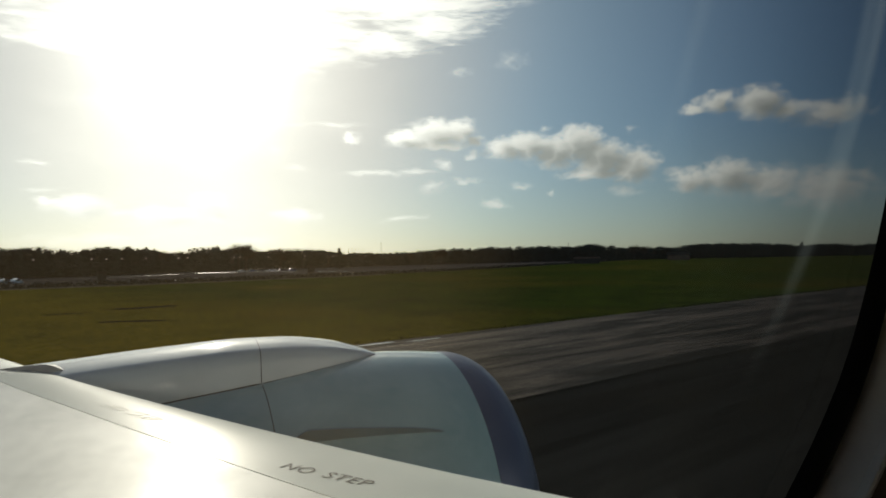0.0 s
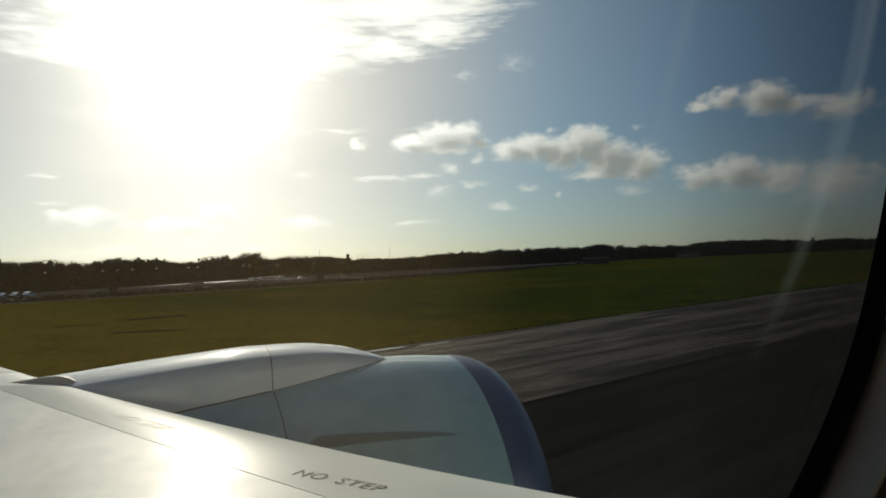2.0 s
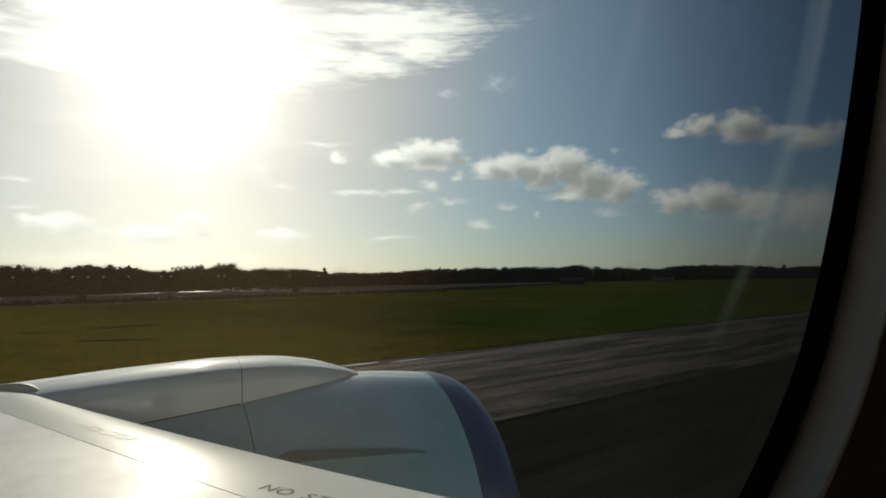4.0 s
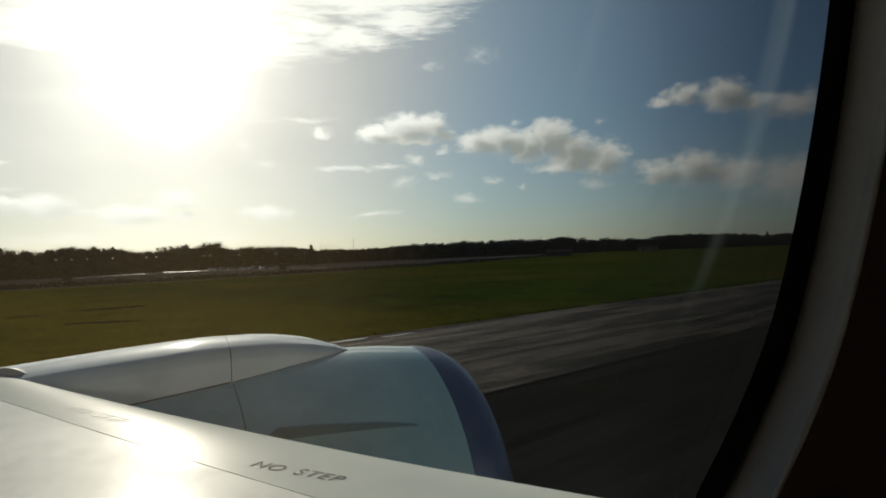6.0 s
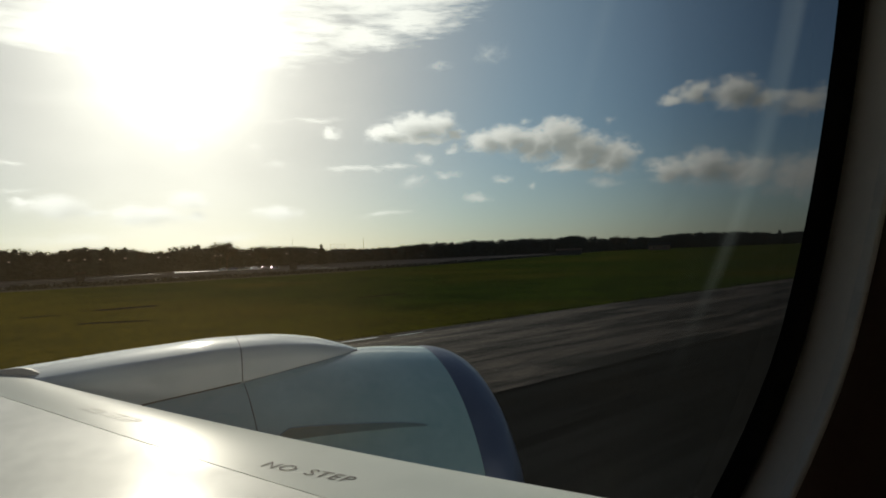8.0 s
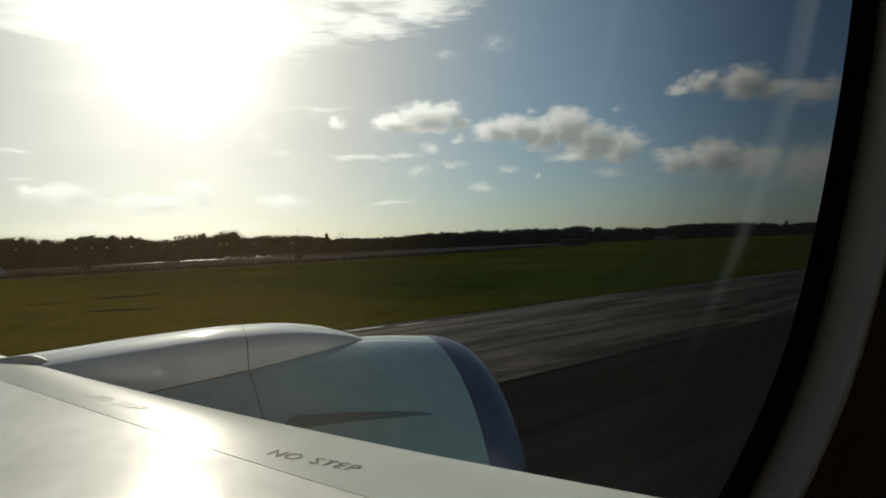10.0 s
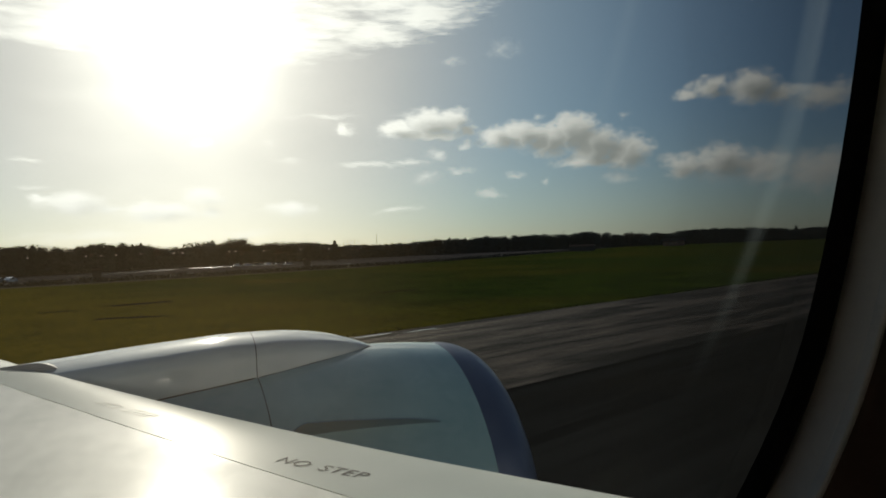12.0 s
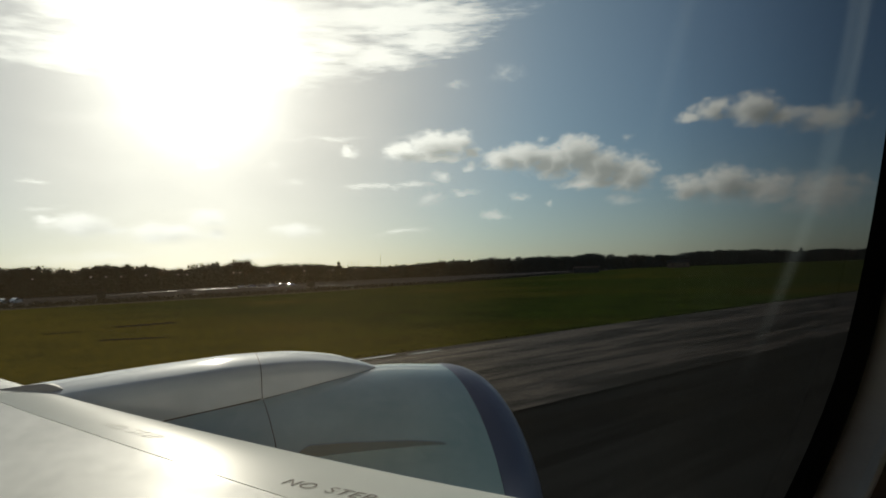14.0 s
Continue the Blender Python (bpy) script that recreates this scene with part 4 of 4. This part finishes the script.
def make_tree(kind, h, seed):
    rnd = random.Random(seed)
    label, cat = TREE_KINDS[kind]
    t = thing(kind + "_tree", label, cat, (0, 0, 0), "trees round the airfield")
    bm = bmesh.new()
    lean = Vector((rnd.uniform(-0.3, 0.3), rnd.uniform(-0.3, 0.3), 0))
    top = 0.95 if kind == "conifer" else 0.80 if kind == "bare" else 0.62
    pts = [Vector((0, 0, -0.2)), Vector((0, 0, h * 0.25)) + lean * 0.4, Vector((0, 0, h * 0.5)) + lean, Vector((0, 0, h * top)) + lean * 1.5]
    tube(bm, pts, [h * 0.022, h * 0.017, h * 0.012, h * 0.003], 7)
    part("trunk", bm, BARK, t)
    bm = bmesh.new()
    tips = []
    for k in range(16 if kind != "bare" else 26):
        z = h * rnd.uniform(0.12, 0.85) if kind == "conifer" else h * rnd.uniform(0.28, 0.70 if kind == "bare" else 0.62)
        a = rnd.uniform(0, 2 * math.pi)
        reach = h * (0.30 if kind != "conifer" else 0.26 * (1 - z / h)) * rnd.uniform(0.6, 1.1)
        if kind == "bare":
            reach *= 1.15 - 1.3 * (z / h - 0.28)          # a domed crown
        rise = reach * (0.9 if kind == "bare" else 0.5 if kind == "evergreen" else -0.1)
        s = Vector((0, 0, z)) + lean * (z / h) * 2
        e = s + Vector((math.cos(a) * reach, math.sin(a) * reach, rise))
        m = (s + e) / 2 + Vector((0, 0, reach * 0.12))
        tube(bm, [s, m, e], [h * 0.008, h * 0.005, h * 0.002], 4)
        tips.append((m, e))
    tagged(part("limbs", bm, BARK, t), kind="stuff")
    if kind == "conifer":
        wide = rnd.uniform(0.24, 0.34)

        def place(r):
            f = r.random() ** 0.8
            z = h * (0.06 + 0.94 * (1 - f))
            tier = 0.72 + 0.28 * math.cos(z / h * 42)
            rad = h * wide * (f ** 0.62) * tier * math.sqrt(r.uniform(0.15, 1.1))
            a = r.uniform(0, 2 * math.pi)
            return Vector((math.cos(a) * rad, math.sin(a) * rad, z)) + lean * (z / h) * 1.5, 0.6 + 0.6 * f
        crown = clumps(2600, place, h * 0.023, seed + 1)
        part("crown", crown, NEEDLES, t, smooth=False)["kind"] = "stuff"
    elif kind == "evergreen":
        balls = [(e + Vector((0, 0, h * 0.08)), h * rnd.uniform(0.11, 0.19)) for _, e in tips] + [(Vector((0, 0, h * 0.78)), h * 0.2)]
        balls += [(Vector((rnd.uniform(-0.2, 0.2) * h, rnd.uniform(-0.2, 0.2) * h, h * rnd.uniform(0.12, 0.5))), h * 0.16) for _ in range(7)]

        def place(r):
            c, rad = balls[r.randrange(len(balls))]
            d = Vector((r.gauss(0, 1), r.gauss(0, 1), r.gauss(0, 1))).normalized()
            return c + d * rad * r.uniform(0.5, 1.0), r.uniform(0.6, 1.1)
        part("crown", clumps(2600, place, h * 0.026, seed + 1), LEAVES, t, smooth=False)["kind"] = "stuff"
    else:
        bm = bmesh.new()
        for m, e in tips:
            for _ in range(14):
                s = m.lerp(e, rnd.uniform(0.1, 1.0))
                d = (e - m).normalized() * rnd.uniform(0.2, 0.8) + Vector((rnd.gauss(0, 0.5), rnd.gauss(0, 0.5), rnd.uniform(0.2, 1.0)))
                q = s + d.normalized() * h * rnd.uniform(0.08, 0.20)
                tube(bm, [s, q], [h * 0.0042, h * 0.0018], 3)
                for _ in range(4):
                    w = s.lerp(q, rnd.uniform(0.3, 1.0))
                    d2 = d.normalized() + Vector((rnd.gauss(0, 0.6), rnd.gauss(0, 0.6), rnd.gauss(0, 0.4)))
                    tube(bm, [w, w + d2.normalized() * h * rnd.uniform(0.05, 0.10)], [h * 0.0028, h * 0.0014], 3)
        part("crown", bm, TWIGS, t, "fine bare twigs", smooth=False)["kind"] = "stuff"
    return t


models = {"conifer": [make_tree("conifer", 14, 20 + k) for k in range(4)],
          "evergreen": [make_tree("evergreen", 13, 40 + k) for k in range(4)],
          "bare": [make_tree("bare", 15, 60 + k) for k in range(3)]}
BELT_AZ = [-40, -14, -9.5, -8.4, -7.4, -6.0, -4.8, -4.1, -3.2, -2.6, -1.9, 0.1, 1.2, 3.1, 4.9, 6.7, 9.0, 11.1, 12.7, 14.0, 15.5, 16.4, 17.9, 19.5, 22.5, 25.0, 27.0, 29.0, 31.0, 34.5, 37.0, 40.0, 43.0, 48.0, 53.0, 64.0]
BELT_H = [15, 14.5, 13.5, 12.4, 14.4, 14.0, 14.6, 13.6, 15.8, 14.5, 12.2, 12.7, 15.4, 15.0, 13.4, 13.6, 13.2, 11.8, 9.2, 10.6, 9.4, 10.6, 12.0, 11.8, 13.2, 14.0, 13.2, 15.0, 13.4, 15.0, 13.4, 12.8, 15.2, 15.4, 13.0, 12.0]
BELT_D = [float(np.interp(a, [-40, -14, -8, -2.5, 4.2, 12.2, 20.0, 29.5, 37.0, 48.0, 64.0], [300, 330, 355, 400, 455, 515, 585, 690, 770, 880, 1000])) for a in BELT_AZ]
rnd = random.Random(5)
used = set()
spots = []
a = -30.0
while a < 60:
    spots.append((a, 0.0))
    a += rnd.uniform(0.20, 0.36)
for k in range(60):
    spots.append((rnd.uniform(-16, 58), rnd.uniform(12, 45)))
# trees that stand out of the belt: kind, azimuth, distance, height
SPECIAL = [("conifer", 12.1, 415, 14.2), ("bare", 3.8, 440, 19.4), ("bare", 4.35, 446, 17.4), ("bare", 6.7, 470, 15.2), ("bare", 20.9, 570, 17.4), ("bare", 20.4, 574, 15.2), ("conifer", 22.0, 572, 16.4),
           ("bare", 29.6, 690, 17.6), ("bare", 37.3, 740, 18.2), ("bare", 38.1, 742, 17.0), ("bare", -2.2, 405, 14.2), ("bare", -0.6, 420, 13.8), ("bare", 0.9, 430, 15.0), ("bare", 15.0, 540, 11.5), ("bare", -12.1, 345, 16.0), ("bare", -12.6, 350, 14.5)]
SPECIAL += [("conifer", -7.9 + 0.40 * k, 362 + 3 * (k % 2), 12.6 + 1.1 * ((k * 3) % 5) / 5) for k in range(9)]
SPECIAL += [("conifer", -3.9 + 0.30 * k, 385 + 3 * (k % 3), 13.9 + 0.9 * ((k * 7) % 5) / 5) for k in range(5)]
SPECIAL += [("evergreen", 33.1 + 0.36 * k, 720 + 4 * (k % 2), 17.0 + 0.5 * (k % 2)) for k in range(4)]
SPECIAL += [("evergreen", 42.0 + 0.5 * k, 800 + 4 * (k % 2), 15.8 + 0.7 * ((k * 2) % 3)) for k in range(6)]
plan_trees = []
for a, behind in spots:
    d = float(np.interp(a, BELT_AZ, BELT_D)) + behind + rnd.uniform(-8, 8)
    h = float(np.interp(a, BELT_AZ, BELT_H)) * (rnd.uniform(0.86, 1.02) if a < 6 else rnd.uniform(0.93, 1.15))
    clump = noise.noise(Vector((a * 0.35, 2.0, 0)))
    if a < 3 or clump > 0.35:
        kind = "conifer" if rnd.random() < 0.70 else ("evergreen" if rnd.random() < 0.88 else "bare")
    else:
        kind = "evergreen" if rnd.random() < 0.66 else ("bare" if rnd.random() < 0.5 else "conifer")
    plan_trees.append((kind, a, d, h))
for kind, a, d, h in plan_trees + SPECIAL:
    k = rnd.randrange(len(models[kind]))
    base = models[kind][k]
    s = h / {"conifer": 14, "evergreen": 13, "bare": 15}[kind]
    m = Matrix.Translation(polar(a, d)) @ Matrix.Rotation(rnd.uniform(0, 6.28), 4, "Z") @ Matrix.Diagonal((s * rnd.uniform(0.95, 1.35), s * rnd.uniform(0.95, 1.35), s, 1))
    if (kind, k) in used:
        copy_thing(base, m)
    else:
        used.add((kind, k))
        base.matrix_basis = m


def thicket(outline, half_depth, low, high, count, size, name, label, seed, material):
    """Undergrowth or hedge along a line of (azimuth or x, distance or y) places."""
    rnd2 = random.Random(seed)
    seg = list(zip(outline, outline[1:]))
    verts, faces = [], []
    for _ in range(count):
        p0, p1 = seg[rnd2.randrange(len(seg))]
        p = p0.lerp(p1, rnd2.random()) + Vector((rnd2.uniform(-1, 1), rnd2.uniform(-1, 1), 0)) * half_depth
        top = low + (high - low) * (0.5 + 0.5 * noise.noise(Vector((p.x * 0.06, p.y * 0.06, seed))))
        p.z = top * rnd2.random() ** 0.7
        i = len(verts)
        for _ in range(3):
            verts.append(tuple(p + Vector((rnd2.gauss(0, 1), rnd2.gauss(0, 1), rnd2.gauss(0, 0.7))) * size))
        verts.append(tuple(p + Vector((rnd2.gauss(0, 1), rnd2.gauss(0, 1), rnd2.gauss(0, 0.7))) * size))
        faces += [(i, i + 1, i + 2), (i, i + 2, i + 3)]
    me = bpy.data.meshes.new(name)
    me.from_pydata(verts, [], faces)
    me.materials.append(material)
    return tagged(new(name, me), label, "shrubs", kind="stuff")


belt = [polar(a, float(np.interp(a, BELT_AZ, BELT_D)) + 10) for a in np.linspace(-30, 60, 120)]
thicket(belt, 12, 5.0, 9.0, 60000, 0.85, "undergrowth", "dense dark undergrowth and saplings under the trees", 3, LEAVES)
far_belt = [polar(a, float(np.interp(a, BELT_AZ, BELT_D)) + 190) for a in np.linspace(-30, 64, 90)]
thicket(far_belt, 30, 9, 13, 26000, 1.6, "far_woods", "dark far woods along the horizon", 4, LEAVES)
edge = [Vector((x, y, 0)) for x, y in FIELD_END]
thicket(edge, 1.6, 0.5, 1.3, 9000, 0.45, "field_hedge", "low dark hedge where the grass ends", 6, LEAVES)

# ---- lamp posts and masts ----
def lamp_post(h):
    t = thing("lamp_post", "tall galvanised lamp post with a rounded head", "lamp post", (0, 0, 0), "lamp posts past the grass")
    part("pole", tube(bmesh.new(), [(0, 0, -0.1), (0, 0, h * 0.5), (0, 0, h)], [0.08, 0.06, 0.045], 8), DULL, t)
    arm = part("arm", tube(bmesh.new(), [(0, 0, h - 0.05), (0.5, 0, h + 0.1), (1.0, 0, h + 0.12)], [0.045, 0.04, 0.035], 6), DULL, t)
    bm = bmesh.new()
    bmesh.ops.create_icosphere(bm, subdivisions=3, radius=0.5)
    for v in bm.verts:
        v.co = Vector((v.co.x * 0.95, v.co.y * 0.8, max(v.co.z, -0.15) * 0.7)) + Vector((1.3, 0, h + 0.12))
    part("lamp_head", bm, HEAD, arm, "smooth rounded lamp head")
    return t


DULL = surface("weathered dark steel", (0.06, 0.06, 0.06), (0.11, 0.11, 0.11), 0.75, 0.0, scale=4, fine_scale=40, spec=0.1)
HEAD = surface("polished lamp housing", (0.72, 0.72, 0.72), (0.80, 0.80, 0.80), 0.30, 1.0, scale=5, fine_scale=30, bump=0.0)
first = None
for a, d in [(-11.1, 300), (-7.3, 302), (-6.3, 306), (-5.2, 312), (-3.5, 300), (-1.1, 312), (-0.4, 316), (3.2, 322), (3.7, 318), (6.0, 350), (9.0, 345), (11.4, 372), (14.2, 400)]:
    m = Matrix.Translation(polar(a, d)) @ Matrix.Rotation(radians(rnd.uniform(-25, 25)), 4, "Z")
    if first is None:
        first = lamp_post(7.4)
        first.matrix_basis = m
    else:
        copy_thing(first, m)


def marker_post(a, d, h):
    p = polar(a, d)
    t = thing("marker_post", "short grey post with a white domed marker", "marker", tuple(p))
    part("pole", tube(bmesh.new(), [p + Vector((0, 0, -0.1)), p + Vector((0, 0, h))], [0.07, 0.06], 8), DULL, t)
    bm = bmesh.new()
    bmesh.ops.create_icosphere(bm, subdivisions=2, radius=0.42)
    for v in bm.verts:
        v.co = p + Vector((v.co.x, v.co.y, max(v.co.z, -0.1) + h + 0.08))
    part("dome", bm, WHITE, t, "white dome")


marker_post(20.7, 398, 3.2)


def mast(a, d, h):
    p = polar(a, d)
    t = thing("mast", "thin tall steel mast above the trees", "mast", tuple(p), "masts")
    part("pole", tube(bmesh.new(), [p + Vector((0, 0, -0.1)), p + Vector((0, 0, h * 0.6)), p + Vector((0, 0, h))], [0.20, 0.14, 0.09], 8), DULL, t)
    bm = bmesh.new()
    box(bm, p.x - 0.3, p.y - 0.15, h - 0.5, p.x + 0.3, p.y + 0.15, h - 0.15)
    part("crossbar", bm, DULL, t)


for a, d, h in ((9.7, 470, 17.5), (15.7, 520, 18.5), (31.9, 640, 18), (12.9, 480, 14), (13.2, 482, 14.2), (13.5, 484, 14.0), (13.8, 486, 14.3), (14.1, 488, 13.8)):
    mast(a, d, h)


# ---- buildings past the field ----
def building(name, a, d, width, depth, eaves, ridge, wall, label, category, windows=3, turn=0.0):
    at = polar(a, d)
    t = thing(name, label, category, tuple(at))
    rot = Matrix.Translation(at) @ Matrix.Rotation(radians(-a + turn), 4, "Z")
    w, dp = width / 2, depth / 2
    bm = bmesh.new()
    box(bm, -w, -dp, -0.1, w, dp, eaves)
    bm.transform(rot)
    body = part("wall", bm, wall, t, smooth=False)
    bm = bmesh.new()
    o = 0.4
    v = [bm.verts.new(p) for p in ((-w - o, -dp - o, eaves), (w + o, -dp - o, eaves), (w + o, dp + o, eaves), (-w - o, dp + o, eaves), (-w - o, 0, ridge), (w + o, 0, ridge))]
    for f in ((0, 1, 5, 4), (2, 3, 4, 5), (0, 4, 3), (1, 2, 5), (3, 2, 1, 0)):
        bm.faces.new([v[i] for i in f])
    bm.transform(rot)
    part("roof", bm, ROOF, t, smooth=False)
    for k in range(windows):
        x = -w + width * (k + 0.5) / windows
        bm = bmesh.new()
        box(bm, x - 0.6, -dp - 0.03, eaves * 0.45, x + 0.6, -dp + 0.05, eaves * 0.80)
        bm.transform(rot)
        part("window", bm, GLASSY, t, smooth=False)


PALE = surface("dull grey cladding", (0.05, 0.047, 0.042), (0.08, 0.075, 0.068), 0.9, scale=0.4, fine_scale=4, spec=0.05)
building("house", 40.8, 640, 19, 9, 4.2, 7.5, HOUSE_WALL, "orange-brown brick house with a low tiled roof", "house", 2)
building("shed", 33.4, 470, 17, 8, 3.4, 4.6, PALE, "long low grey storage shed", "shed", 0)
building("hut", -6.4, 262, 2.8, 2.4, 2.4, 2.9, PALE, "small grey equipment hut on bare ground", "hut", 0)
building("hut", 9.7, 305, 3.2, 2.4, 2.6, 3.1, PALE, "small grey equipment hut on bare ground", "hut", 0)


# ---- parked cars ----
def car(paint):
    t = thing("parked_car", "parked passenger car with sun glinting on its roof", "car", (0, 0, 0), "cars parked past the grass")
    prof = [(-2.1, 0.35), (-2.15, 0.75), (-1.95, 0.95), (-1.55, 1.02), (-1.0, 1.40), (-0.3, 1.50), (0.5, 1.46), (1.05, 1.05), (1.75, 0.92), (2.12, 0.72), (2.15, 0.35)]
    rows = []
    for y, k in ((-0.80, 0.0), (-0.86, 0.04), (-0.70, 0.10), (0.70, 0.10), (0.86, 0.04), (0.80, 0.0)):
        rows.append([(x * (0.97 + k * 0.3), y * (1.0 if z < 1.0 else 0.84), z - 0.02 + k * 0.2) for x, z in prof])
    bm = grid_mesh(rows, close_v=True)
    bm.verts.ensure_lookup_table()
    n = len(prof)
    bm.faces.new([bm.verts[i] for i in range(n)])
    bm.faces.new([bm.verts[5 * n + i] for i in range(n)][::-1])
    bmesh.ops.recalc_face_normals(bm, faces=bm.faces)
    part("body", bm, paint, t)
    for nm, x0, x1, y in (("side_window", -0.95, 0.62, -0.745), ("side_window", -0.95, 0.62, 0.745)):
        bm = bmesh.new()
        box(bm, x0, y - 0.02, 1.04, x1, y + 0.02, 1.36)
        part(nm, bm, GLASSY, t, smooth=False)
    for x in (-1.3, 1.35):
        for y in (-0.80, 0.80):
            wheel = part("wheel", tube(bmesh.new(), [(x, y - 0.1, 0.32), (x, y + 0.1, 0.32)], [0.32, 0.32], 14), RUBBER, t)
            part("rim", tube(bmesh.new(), [(x, y - 0.11, 0.32), (x, y + 0.11, 0.32)], [0.20, 0.20], 12), STEEL, wheel)
    return t


PAINTS = [surface("car paint " + nm, c, tuple(v * 1.1 for v in c), 0.12, 0.2, coat=0.6, bump=0.0) for nm, c in
          (("silver", (0.45, 0.46, 0.47)), ("black", (0.02, 0.02, 0.022)), ("blue", (0.03, 0.05, 0.14)), ("white", (0.70, 0.70, 0.70)))]
cars = [car(p) for p in PAINTS]
spot = 0
for r in range(3):
    for k in range(12):
        p = polar(-11.9 - k * 0.78 - rnd.uniform(0, 0.1), 232 + r * 9.0 - k * 2.5)
        m = Matrix.Translation(p + Vector((0, 0, 0.02))) @ Matrix.Rotation(radians(70 + rnd.uniform(-4, 4)), 4, "Z")
        if spot < 4:
            cars[spot].matrix_basis = m
        else:
            copy_thing(cars[rnd.randrange(4)], m)
        spot += 1
for k in range(6):
    p = polar(4.0 + k * 0.82 + rnd.uniform(0, 0.06), 352 + rnd.uniform(-3, 3))
    copy_thing(cars[rnd.randrange(4)], Matrix.Translation(p + Vector((0, 0, 0.05))) @ Matrix.Rotation(radians(-5 + rnd.uniform(-4, 4)), 4, "Z"))
